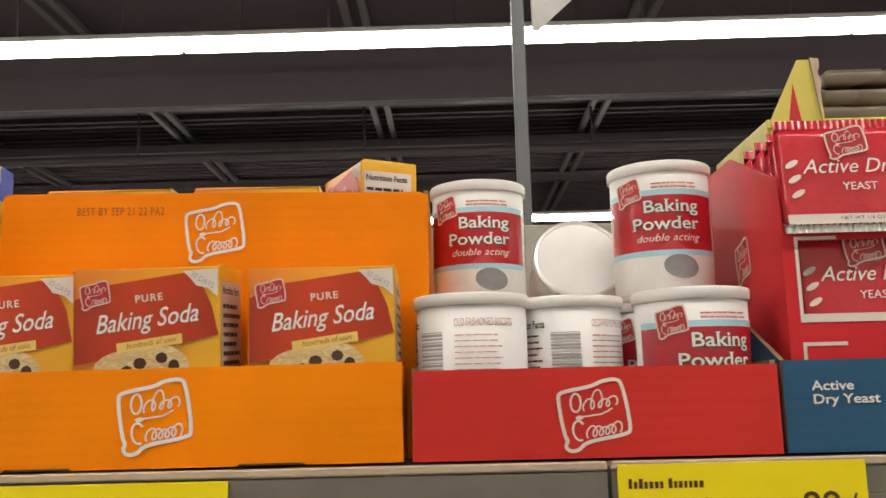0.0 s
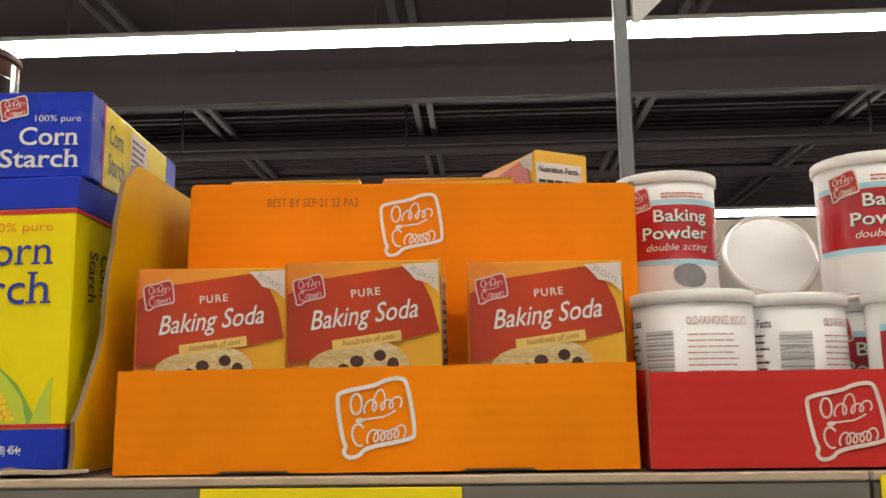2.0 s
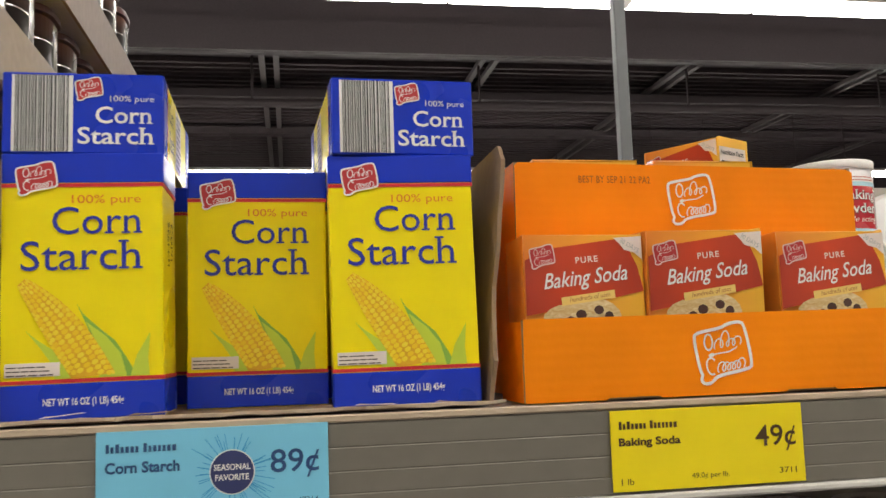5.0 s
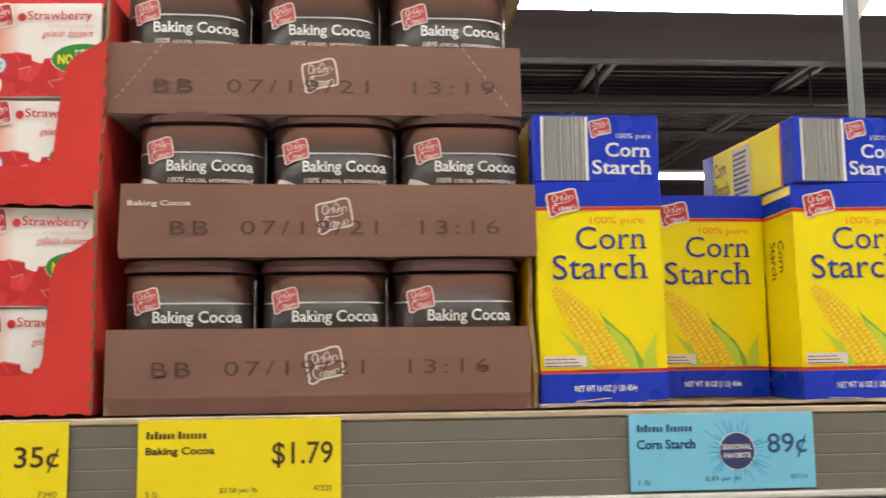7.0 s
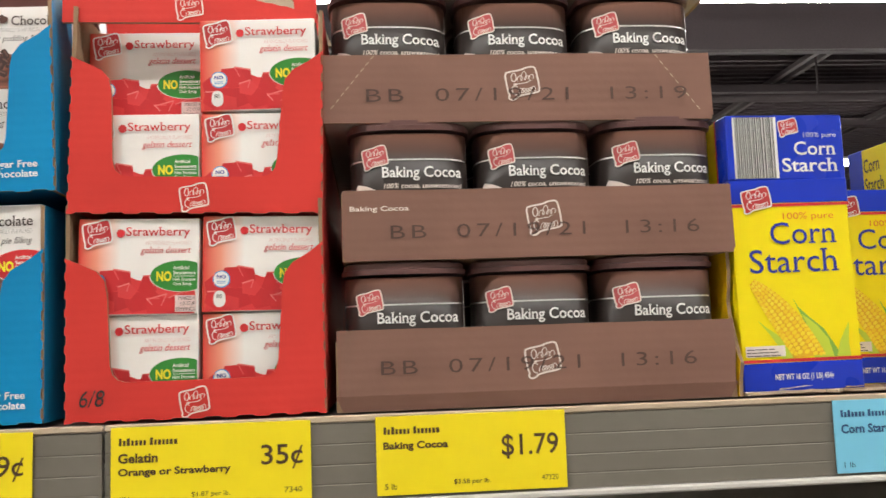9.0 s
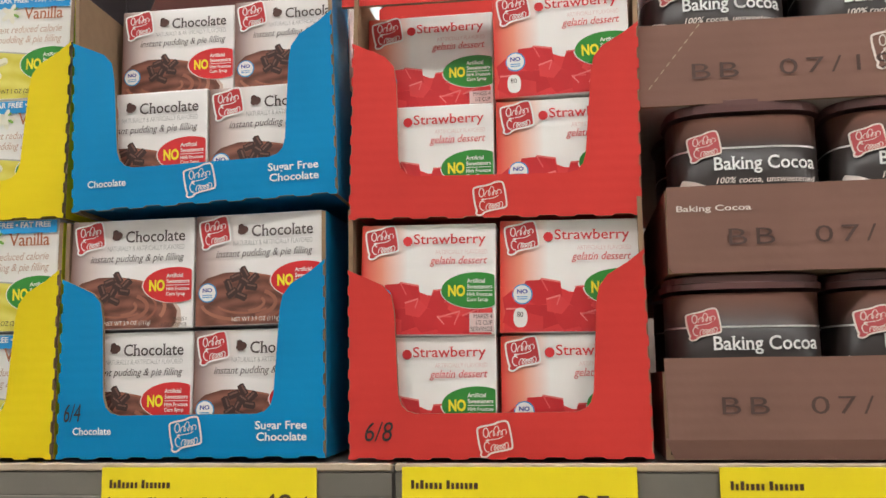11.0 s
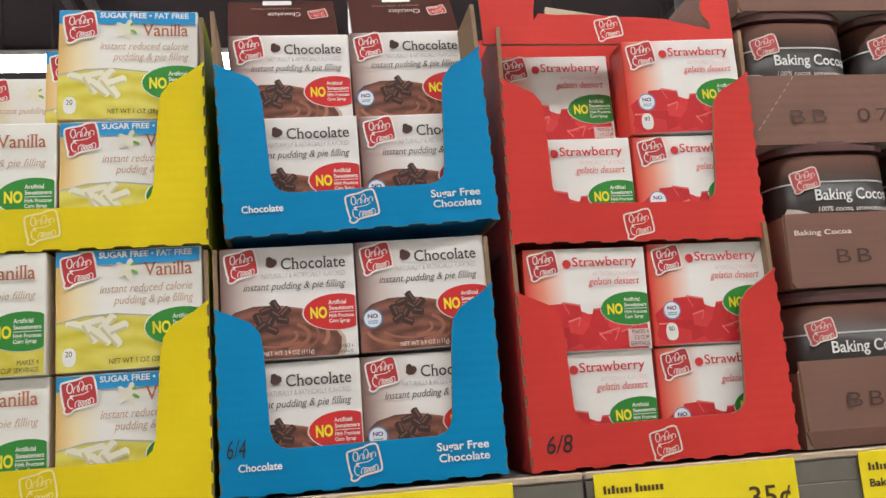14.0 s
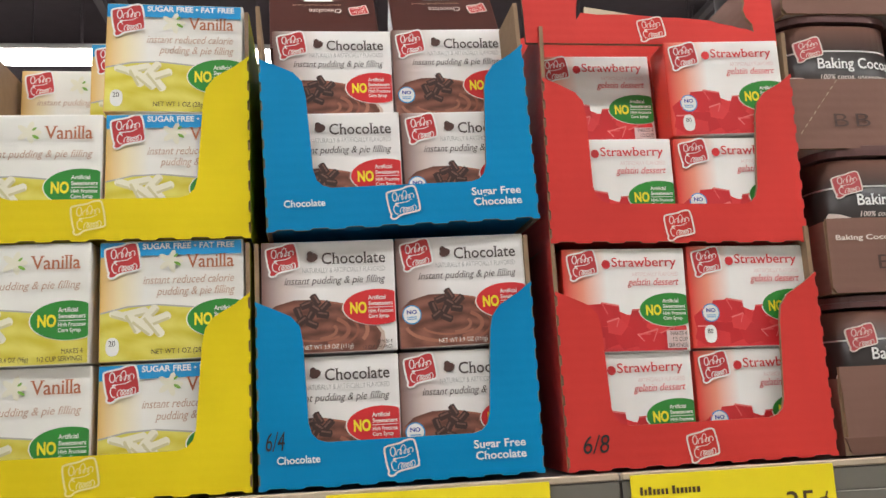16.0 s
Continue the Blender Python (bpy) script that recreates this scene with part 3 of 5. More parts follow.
blade = thing("hanging_sign", pose(0.15, 1.50, 2.14, 0, 0, 35), "white hanging sign plate beside a pole", "sign")
part("plate", plate([(0.0, 0.0), (0.012, 0.0), (0.14, 0.12), (0.14, 0.5), (-0.01, 0.5)], 0, 0.004), [WHITE, WHITE], blade)
part("hook", block(0.05, 0.055, 0, 0.004, 0.5, CEIL - 2.14), POLE, blade)


# ---------------------------------------------------------------- price tags
def price_tag(x0, x1, z1, price, rows, mat=TAG_YEL, z0=1.3955, small="", code="", badge=False, turn=0.0, per="", ink=TAG_INK):
    w, h = x1 - x0, z1 - z0
    ob = thing("price_tag", pose(x0, 0.5195, z0, 0, turn, 0), ("light blue" if badge else "yellow") + " paper price tag in the shelf rail", "price tag", "price tags along the rail")
    part("card", block(0, w, 0, 0.0012, 0, h, 0.0003), mat, ob)
    n = len(rows)
    z = h * 0.86
    if rows:
        r = random.Random(7)
        x, word = 0.006, []
        for k in range(14):
            cw = r.uniform(0.0017, 0.0025)
            if k == 7:
                x += 0.002
            word.append(rect(x, x + cw, z - 0.0052, z - 0.0052 + (0.0054 if k in (0, 2, 7) else 0.0038)))
            x += cw + 0.001
        decal(ob, "brand_line", word, ink, -0.0003)
        for i, s in enumerate(rows):
            letters(ob, s, 0.0055, z - 0.0106 - 0.0108 * i - 0.0075, min(0.0041 * len(s), w * 0.63), 0.0072, ink, -0.0003, "tag_lettering", bold=0.03)
    if price:
        pw = 0.031 if len(price) == 3 else 0.044
        letters(ob, price, w - pw - 0.006, h * 0.40, pw, 0.0185, ink, -0.0003, "price", bold=0.008)
    if small:
        letters(ob, small, 0.006, 0.0045, 0.009, 0.0042, ink, -0.0003, "tag_small_print")
    if per:
        letters(ob, per, w * 0.4, 0.0055, 0.028, 0.0046, ink, -0.0003, "tag_small_print")
    if code:
        letters(ob, code, w - 0.02, 0.0065, 0.013, 0.004, ink, -0.0003, "tag_small_print")
    if badge:
        bm = bmesh.new()
        r = random.Random(4)
        for i in range(46):
            a = r.uniform(0, 2 * math.pi)
            L = r.uniform(0.018, 0.03)
            stroke(bm, [(0.083 + 0.012 * math.cos(a), h * 0.5 + 0.012 * math.sin(a)), (0.083 + L * math.cos(a), h * 0.5 + min(max(L * math.sin(a), -0.024), 0.024))], 0.0004, -0.0002)
        me = bpy.data.meshes.new("ray_burst")
        bm.to_mesh(me)
        bm.free()
        me.materials.append(SKY_INK)
        mesh_part("ray_burst", me, ob)
        bd = decal(ob, "badge", [oval(0.083, h * 0.5, 0.0135, 0.0135, n=32)], NAVY, -0.0006)
        decal(bd, "badge_ring", [oval(0.083, h * 0.5, 0.0142, 0.0142, n=32)], WHITE, -0.0004)
        letters(bd, "SEASONAL", 0.0715, h * 0.5 + 0.0012, 0.023, 0.004, WHITE, -0.0008, "badge_lettering", bold=0.02)
        letters(bd, "FAVORITE", 0.0725, h * 0.5 - 0.0052, 0.021, 0.004, WHITE, -0.0008, "badge_lettering", bold=0.02)
    return ob


price_tag(-0.979, -0.833, 1.4545, "$1.79", ["Baking Cocoa"], small="5 lb", per="$3.58 per lb.", code="47320")
price_tag(-1.175, -1.028, 1.4545, "35¢", ["Gelatin", "Orange or Strawberry"], small=".188 lb.", per="$1.87 per lb.", code="7340")
price_tag(-1.379, -1.231, 1.454, "49¢", ["Instant Chocolate Pudding", "Mix Regular/Sugar Free"], small=".088-.244 lb.", per="$5.57-$2.01 per lb.", code="3259")
price_tag(-1.69, -1.539, 1.4515, "49¢", ["Instant Vanilla Pudding"])
price_tag(-0.617, -0.473, 1.4525, "89¢", ["Corn Starch"], TAG_BLUE, small="1 lb", per="$.89 per lb.", code="47314", badge=True, ink=surface("tag_navy_ink", (0.02, 0.07, 0.2), 0.5, bump=0))
price_tag(-0.280, -0.136, 1.4505, "49¢", ["Baking Soda"], small="1 lb", per="49.0¢ per lb.", code="3711")
price_tag(0.087, 0.228, 1.4545, "99¢", ["Baking Powder"], per="$1.96 per lb.")


# ---------------------------------------------------------------- tins on the shelf below
tin = thing("food_tin", pose(-0.33, 0.66, 1.185), "round tin with a silver rimmed lid on the shelf below", "tin", "tins on the lower shelf")
bm = bmesh.new()
bmesh.ops.create_cone(bm, segments=32, radius1=0.041, radius2=0.041, depth=0.16, matrix=Matrix.Translation((0, 0, 0.08)))
part("body", bm, POLE, tin)
bm = bmesh.new()
bmesh.ops.create_cone(bm, segments=32, radius1=0.042, radius2=0.042, depth=0.005, cap_ends=True, matrix=Matrix.Translation((0, 0, 0.1625)))
top = [f for f in bm.faces if f.normal.z > 0.9]
r_ = bmesh.ops.inset_region(bm, faces=top, thickness=0.003)
bmesh.ops.translate(bm, verts=list({v for f in top for v in f.verts}), vec=(0, 0, -0.003))
part("lid", bm, TIN, tin, "silver rimmed lid")
for i in range(1, 10):
    copy_thing(tin, pose(-0.33 + i * 0.088, 0.66 + 0.01 * (i % 2), 1.185))


# ---------------------------------------------------------------- cartons with printed fronts
def badge_no(ob, w, h, col, cx=0.86, cz=0.39, rx=0.255, rz=0.16):
    """The oval claim badge that runs off the carton's edge, with its yellow word and two white claims."""
    def cut(k):
        return [(min(x, w - 0.0006), z) for x, z in oval(cx * w, cz * h, rx * w * k, rz * h * k, 0, 40)]
    bd = decal(ob, "badge", [cut(1.0)], col, -0.0008)
    decal(bd, "badge_rim", [cut(1.035)], WHITE, -0.0006)
    letters(bd, "NO", (cx - 0.205) * w, (cz - 0.055) * h, 0.125 * w, 0.105 * h, YELLOW_INK, -0.001, "badge_lettering", bold=0.04)
    tx = cx - 0.068
    tw = min(0.185, 0.985 - tx)
    letters(bd, "Artificial\nSweeteners", tx * w, (cz + 0.014) * h, tw * w, 0.09 * h, WHITE, -0.001, "badge_lettering", bold=0.02)
    letters(bd, "High Fructose\nCorn Syrup", tx * w, (cz - 0.108) * h, tw * w, 0.09 * h, WHITE, -0.001, "badge_lettering", bold=0.02)
    decal(bd, "badge_rule", [rect(tx * w, (tx + tw) * w, (cz - 0.006) * h, cz * h)], WHITE, -0.001)


def small_seals(ob, w, h, x=0.06, z=0.28):
    sl = decal(ob, "seal", [oval(x * w + 0.006, z * h, 0.0060, 0.0060)], WHITE, -0.0008)
    decal(sl, "seal_rim", [oval(x * w + 0.006, z * h, 0.0068, 0.0068)], SKY_INK, -0.0006)
    letters(sl, "NO", x * w + 0.0025, z * h + 0.0003, 0.007, 0.003, BLUE_INK, -0.001, "seal_lettering", bold=0.03)
    decal(sl, "seal_print", lines(x * w + 0.0025, x * w + 0.0098, z * h - 0.0035, z * h - 0.0007, 2, 3), SKY_INK, -0.001)


def carton_body(ob, w, d, h, mat, seed=0):
    bm = block(0, w, 0, d, 0, h, 0.0012, 2)
    r = random.Random(seed)
    k = [r.uniform(-0.0008, 0.0008) for _ in range(4)]
    for v in bm.verts:
        v.co.x += k[0] * v.co.z / h
        v.co.y += abs(k[1]) * v.co.z / h
    part("box", bm, mat, ob)


PD = 0.031
SIZES = {"choc": (0.0925, 0.0785), "straw": (0.0925, 0.0758), "van": (0.0955, 0.082), "sf": (0.0955, 0.082)}


def pudding_carton(kind, m):
    w, h = SIZES[kind]
    names = {"choc": ("chocolate_pudding_box", "white and brown instant chocolate pudding carton"),
             "straw": ("strawberry_gelatin_box", "white and red strawberry gelatin dessert carton"),
             "van": ("vanilla_pudding_box", "white and yellow instant vanilla pudding carton"),
             "sf": ("sugar_free_pudding_box", "white and blue-banded sugar free vanilla pudding carton")}
    ob = thing(names[kind][0], m, names[kind][1] + " in a display tray", "carton", names[kind][0].replace("_", " ") + "es in trays")
    carton_body(ob, w, PD, h, {"choc": C_CHOC, "straw": C_STRAW, "van": C_VAN, "sf": C_VAN}[kind])
    if kind == "choc":
        pic = [(0.012, 0.008), (0.012, 0.34), (0.1, 0.43), (0.24, 0.475), (0.42, 0.475), (0.58, 0.44), (0.72, 0.37), (0.82, 0.27), (0.88, 0.16), (0.87, 0.06), (0.84, 0.008)]
        rim = [(0.72, 0.37), (0.83, 0.285), (0.905, 0.17), (0.915, 0.06), (0.89, 0.008), (0.8, 0.008)]
        decal(ob, "bowl_picture", [[(x * w, z * h) for x, z in rim]], BOWL_INK, -0.0003)
        pp = decal(ob, "pudding_picture", [[(x * w, z * h) for x, z in pic]], CHOC_PIC, -0.0004, "printed bowl of chocolate pudding")
        bm = bmesh.new()
        for i, (rx, rz, a0, a1, lw) in enumerate(((0.44, 0.255, 15, 105, 0.012), (0.38, 0.215, -25, 60, 0.03), (0.31, 0.17, -50, 35, 0.018), (0.24, 0.125, -70, 50, 0.03), (0.15, 0.075, -80, 30, 0.022), (0.34, 0.15, 185, 300, 0.025), (0.22, 0.09, 195, 320, 0.016))):
            pts = []
            for k in range(15):
                a = radians(a0 + (a1 - a0) * k / 14)
                pts.append(((0.4 + rx * math.cos(a)) * w, max(0.2 + rz * math.sin(a), 0.02) * h))
            stroke(bm, pts, lw * w, -0.00045 - 0.00001 * i)
        part("pudding_fold", bm, CHOC_FOLD, pp)["kind"] = "stuff"
        r = random.Random(2)
        for i, (cx, cz, tn) in enumerate(((0.27, 0.36, -70), (0.33, 0.43, 20), (0.40, 0.39, -35), (0.36, 0.33, 60), (0.45, 0.34, -10), (0.30, 0.29, 35), (0.40, 0.47, -60), (0.47, 0.41, 45), (0.37, 0.26, -25))):
            c, q = math.cos(radians(tn)), math.sin(radians(tn))
            L, k = 0.042 * w, 0.027 * w
            curl = decal(ob, "chocolate_curl", [[(cx * w + u * c - v * q, cz * h + u * q + v * c) for u, v in ((-L, -k), (L, -k), (L + 0.3 * k, 0), (L, k), (-L, k), (-L - 0.3 * k, 0))]], CHOC_DARK, -0.0006 - 0.00003 * i)
            decal(curl, "curl_shine", [[(cx * w + u * c - v * q, cz * h + u * q + v * c) for u, v in ((-0.8 * L, 0.1 * k), (0.8 * L, 0.1 * k), (0.8 * L, 0.6 * k), (-0.8 * L, 0.6 * k))]], CHOC_LIT, -0.00062 - 0.00003 * i)
        letters(ob, "Chocolate", 0.455 * w, 0.787 * h, 0.48 * w, 0.105 * h, DARK_INK, bold=0.008, serif=0.055)
        decal(ob, "chocolate_icon", [oval(0.385 * w, 0.85 * h, 0.045 * w, 0.04 * h, 20, 8), oval(0.37 * w, 0.88 * h, 0.025 * w, 0.03 * h, -20, 7)], CHOC_BITS, -0.0006)
        letters(ob, "NATURALLY & ARTIFICIALLY FLAVORED", 0.31 * w, 0.712 * h, 0.62 * w, 0.045 * h, GREY_INK)
        letters(ob, "instant pudding & pie filling", 0.17 * w, 0.592 * h, 0.76 * w, 0.085 * h, DARK_INK, shear=0.3, serif=0.04)
        badge_no(ob, w, h, BADGE_RED)
        letters(ob, "NET WT 3.9 OZ (111g)", 0.3 * w, 0.025 * h, 0.37 * w, 0.05 * h, WHITE, -0.001)
        letters(ob, "MAKES 4\n1/2 CUP SERVINGS", 0.74 * w, 0.02 * h, 0.22 * w, 0.08 * h, DARK_INK, -0.001, align="RIGHT")
        small_seals(ob, w, h, 0.04, 0.30)
    elif kind == "straw":
        r = random.Random(5)
        cubes = []
        for i in range(17):
            cx = r.uniform(0.1, 0.95) * w
            cz = r.uniform(0.02, 0.34 if cx < 0.7 * w else 0.25) * h + 0.003
            s = r.uniform(0.09, 0.15) * w
            a = r.uniform(0, 60)
            pts = [(cx + s * math.cos(radians(a + 72 * k)), cz + s * 0.8 * math.sin(radians(a + 72 * k))) for k in range(5)]
            cubes.append([(min(max(x, 0.002), w - 0.002), max(z, 0.0015)) for x, z in pts])
        cubes.insert(0, [(0.03 * w, 0.001), (0.97 * w, 0.001), (0.95 * w, 0.26 * h), (0.7 * w, 0.34 * h), (0.5 * w, 0.36 * h), (0.33 * w, 0.45 * h), (0.14 * w, 0.42 * h), (0.05 * w, 0.3 * h)])
        shine = bmesh.new()
        for c in cubes[1::2]:
            top = sorted(c, key=lambda p: -p[1])[:2]
            stroke(shine, [top[0], top[1]], 0.0011, -0.00062)
            mx, mz = sum(p[0] for p in c) / 5, sum(p[1] for p in c) / 5
            stroke(shine, [top[0], (mx, mz)], 0.0007, -0.00063)
        bm = bmesh.new()
        for i, c in enumerate(cubes):
            flat([c], -0.0004 - 0.00001 * i, bm)
        me = bpy.data.meshes.new("gelatin_picture")
        bm.to_mesh(me)
        bm.free()
        me.materials.append(GELATIN)
        gp = mesh_part("gelatin_picture", me, ob, "printed red gelatin cubes")
        gp["kind"] = "stuff"
        part("gelatin_shine", shine, GELATIN_SHINE, gp)["kind"] = "stuff"
        letters(ob, "Strawberry", 0.40 * w, 0.79 * h, 0.53 * w, 0.12 * h, RED_INK, bold=0.006, serif=0.055)
        decal(ob, "strawberry_icon", [oval(0.355 * w, 0.845 * h, 0.036 * w, 0.045 * h, 20, 9)], RED_INK, -0.0006)
        letters(ob, "ARTIFICIALLY FLAVORED", 0.56 * w, 0.725 * h, 0.38 * w, 0.04 * h, PALE_ROSE)
        letters(ob, "gelatin dessert", 0.52 * w, 0.615 * h, 0.42 * w, 0.09 * h, RED_INK, shear=0.3, serif=0.04)
        badge_no(ob, w, h, GREEN_INK, 0.86, 0.40)
        small_seals(ob, w, h, 0.1, 0.34)
        decal(ob, "calorie_seal", [soften(rect(0.1 * w, 0.2 * w, 0.05 * h, 0.22 * h), 2)], WHITE, -0.0008)
        letters(ob, "80", 0.125 * w, 0.14 * h, 0.045 * w, 0.045 * h, BLACK, -0.001, "seal_lettering")
        decal(ob, "servings_panel", [rect(0.81 * w, 0.985 * w, 0.03 * h, 0.2 * h)], PALE_ROSE, -0.0008)
        letters(ob, "MAKES 4\n1/2 CUP\nSERVINGS", 0.82 * w, 0.04 * h, 0.155 * w, 0.15 * h, DARK_INK, -0.001, align="RIGHT")
    else:
        pic = [(0.01, 0.01), (0.99, 0.01), (0.99, 0.28), (0.85, 0.36), (0.65, 0.43), (0.4, 0.46), (0.2, 0.45), (0.01, 0.40)]
        decal(ob, "pudding_picture", [[(x * w, z * h) for x, z in pic]], VAN_PIC, -0.0004, "printed bowl of vanilla pudding")
        rimline = bmesh.new()
        stroke(rimline, [(x * w, z * h) for x, z in pic[2:]], 0.0011, -0.0005)
        me = bpy.data.meshes.new("bowl_rim")
        rimline.to_mesh(me)
        rimline.free()
        me.materials.append(GREY_INK)
        mesh_part("bowl_rim", me, ob)
        for i, (cx, cz, L, tn) in enumerate(((0.17, 0.37, 0.085, -18), (0.25, 0.395, 0.075, 12), (0.235, 0.32, 0.07, -62), (0.33, 0.36, 0.09, 48), (0.30, 0.285, 0.075, -40), (0.375, 0.29, 0.085, -52), (0.42, 0.345, 0.06, 20))):
            c, q = math.cos(radians(tn)), math.sin(radians(tn))
            L, k = L * w, 0.03 * w
            body = [(-L, -k), (L, -k), (L + 0.5 * k, -0.4 * k), (L + 0.5 * k, 0.4 * k), (L, k), (-L, k), (-L - 0.5 * k, 0.4 * k), (-L - 0.5 * k, -0.4 * k)]
            curl = decal(ob, "vanilla_curl", [[(cx * w + u * c - v * q, cz * h + u * q + v * c) for u, v in body]], VAN_BITS, -0.0005 - 0.00004 * i, "printed white vanilla curl")
            decal(curl, "curl_shade", [[(cx * w + u * c - v * q, cz * h + u * q + v * c) for u, v in ((-L, -k), (L, -k), (L, -0.35 * k), (-L, -0.35 * k))]], CURL_SHADE, -0.00052 - 0.00004 * i)
        zt = 0.0 if kind == "van" else -0.02
        letters(ob, "Vanilla", 0.60 * w, (0.78 + zt) * h, 0.335 * w, 0.115 * h, BROWN_INK, bold=0.006, serif=0.055)
        r = random.Random(3)
        decal(ob, "vanilla_flower", [oval((0.49 + 0.042 * math.cos(a)) * w, (0.84 + zt + 0.045 * math.sin(a)) * h, 0.05 * w, 0.026 * h, math.degrees(a), 8) for a in (0, 1.25, 2.5, 3.8, 5.0)], VAN_BITS, -0.0006)
        decal(ob, "flower_leaf", [oval(0.54 * w, 0.80 * h, 0.028 * w, 0.014 * h, -30, 7), oval(0.53 * w, 0.87 * h, 0.02 * w, 0.01 * h, 40, 7)], LEAF_INK, -0.0007)
        if kind == "van":
            letters(ob, "instant pudding & pie filling", 0.14 * w, 0.60 * h, 0.80 * w, 0.085 * h, TAN_INK, shear=0.3, serif=0.04)
            letters(ob, "NET WT 3.4 OZ (96g)", 0.27 * w, 0.025 * h, 0.33 * w, 0.05 * h, DARK_INK, -0.001)
            letters(ob, "MAKES 4\n1/2 CUP SERVINGS", 0.66 * w, 0.03 * h, 0.3 * w, 0.1 * h, DARK_INK, -0.001, align="RIGHT")
            badge_no(ob, w, h, GREEN_INK, 0.86, 0.36)
        else:
            decal(ob, "blue_band", [[(0.001, h - 0.011), (0.18 * w, h - 0.0105), (w - 0.001, h - 0.0105), (w - 0.001, h - 0.001), (0.001, h - 0.001)]], SKY_INK, -0.0005)
            letters(ob, "SUGAR FREE • FAT FREE", 0.3 * w, h - 0.0062, 0.64 * w, 0.0042, WHITE, bold=0.025)
            letters(ob, "instant reduced calorie\npudding & pie filling", 0.30 * w, 0.515 * h, 0.64 * w, 0.185 * h, TAN_INK, shear=0.3, align="RIGHT", serif=0.04)
            badge_no(ob, w, h, GREEN_INK, 0.86, 0.33)
            decal(ob, "calorie_seal", [soften(rect(0.05 * w, 0.14 * w, 0.05 * h, 0.2 * h), 2)], WHITE, -0.0008)
            letters(ob, "20", 0.07 * w, 0.13 * h, 0.045 * w, 0.045 * h, BLACK, -0.001, "seal_lettering")
            letters(ob, "NET WT 1 OZ (28g)", 0.36 * w, 0.04 * h, 0.37 * w, 0.055 * h, DARK_INK, -0.001)
    logo(ob, 0.165 * w, 0.84 * h, 0.24 * w, 0.275 * h, LOGO_RED, WHITE, -0.0006)
    return ob


def corn_starch_box(m):
    w, d, h = 0.1015, 0.062, 0.175
    ob = thing("corn_starch_box", m, "yellow and blue corn starch carton standing upright", "carton", "corn starch boxes")
    carton_body(ob, w, d, h, C_CORN, 3)
    B = 0.0004
    for nm, z0, z1, mt in (("bottom_band", 0.0003, 0.138 * h, C_BLUE), ("top_band", 0.885 * h, h + 0.0004, C_BLUE), ("red_line", 0.138 * h, 0.152 * h, RED_INK), ("red_line", 0.871 * h, 0.885 * h, RED_INK)):
        bm = block(-B, w + B, -B, d + B, z0, z1, 0.0009 if mt is C_BLUE else 0.0)
        part(nm, bm, mt, ob)
    logo(ob, 0.215 * w, 0.905 * h, 0.25 * w, 0.115 * h, LOGO_RED, WHITE, -0.001)
    letters(ob, "100% pure", 0.43 * w, 0.798 * h, 0.43 * w, 0.042 * h, ORANGE_INK)
    letters(ob, "Corn", 0.31 * w, 0.69 * h, 0.56 * w, 0.105 * h, BLUE_INK, bold=0.0, serif=0.06)
    letters(ob, "Starch", 0.12 * w, 0.555 * h, 0.75 * w, 0.112 * h, BLUE_INK, bold=0.0, serif=0.06)
    letters(ob, "NET WT 16 OZ (1 LB) 454g", 0.26 * w, 0.047 * h, 0.49 * w, 0.036 * h, WHITE, bold=0.02)
    zb = 0.1535
    back = [[(0.46, 0.43), (0.50, 0.39), (0.60, 0.335), (0.70, 0.285), (0.78, 0.21), (0.83, zb), (0.62, zb), (0.58, 0.26), (0.52, 0.35)]]
    pale = [[(0.52, 0.36), (0.64, 0.305), (0.73, 0.24), (0.77, zb), (0.60, zb), (0.60, 0.26)],
            [(0.15, 0.335), (0.22, 0.30), (0.33, 0.255), (0.45, 0.19), (0.50, zb), (0.33, zb), (0.31, 0.21), (0.24, 0.27)],
            [(0.79, zb), (0.83, 0.23), (0.915, 0.315), (0.90, 0.22), (0.91, zb)]]
    decal(ob, "corn_leaf", [[(x * w, z * h) for x, z in p] for p in back], LEAF_INK, -0.0005, "printed green husk leaf")
    decal(ob, "corn_leaf", [[(x * w, z * h) for x, z in p] for p in pale], PALE_LEAF, -0.00052, "printed pale green husk leaf")
    p0, p1, p2 = Vector((0.125 * w, 0.515 * h)), Vector((0.40 * w, 0.345 * h)), Vector((0.585 * w, 0.135 * h))

    def spine(t):
        c = p0 * (1 - t) ** 2 + p1 * 2 * t * (1 - t) + p2 * t * t
        g = ((p1 - p0) * (1 - t) + (p2 - p1) * t).normalized()
        return c, g, Vector((-g.y, g.x))

    def half(t):
        return 0.125 * w * math.sin(min(t * 1.25 + 0.1, 1) * math.pi * 0.5) ** 0.7
    ts = [i / 16 for i in range(17)]
    left = [spine(t)[0] + spine(t)[2] * half(t) for t in ts]
    right = [spine(t)[0] - spine(t)[2] * half(t) for t in ts]
    cob = decal(ob, "corn_cob", [[(p.x, max(p.y, zb * h)) for p in left + right[::-1]]], COB, -0.0006, "printed ear of corn")
    ker = []
    for i in range(22):
        t = (i + 0.5) / 22
        for j in range(-3, 4):
            c, g, nn = spine(t)
            c = c + nn * half(t) * 0.93 * math.sin(j / 3.4 * math.pi / 2) + g * (0.0009 if j % 2 else 0)
            if c.y > 0.166 * h:
                ker.append(oval(c.x, c.y, half(t) * 0.2 * math.cos(j / 3.4 * 1.2), 0.0018, math.degrees(math.atan2(g.y, g.x)) + 90, 6))
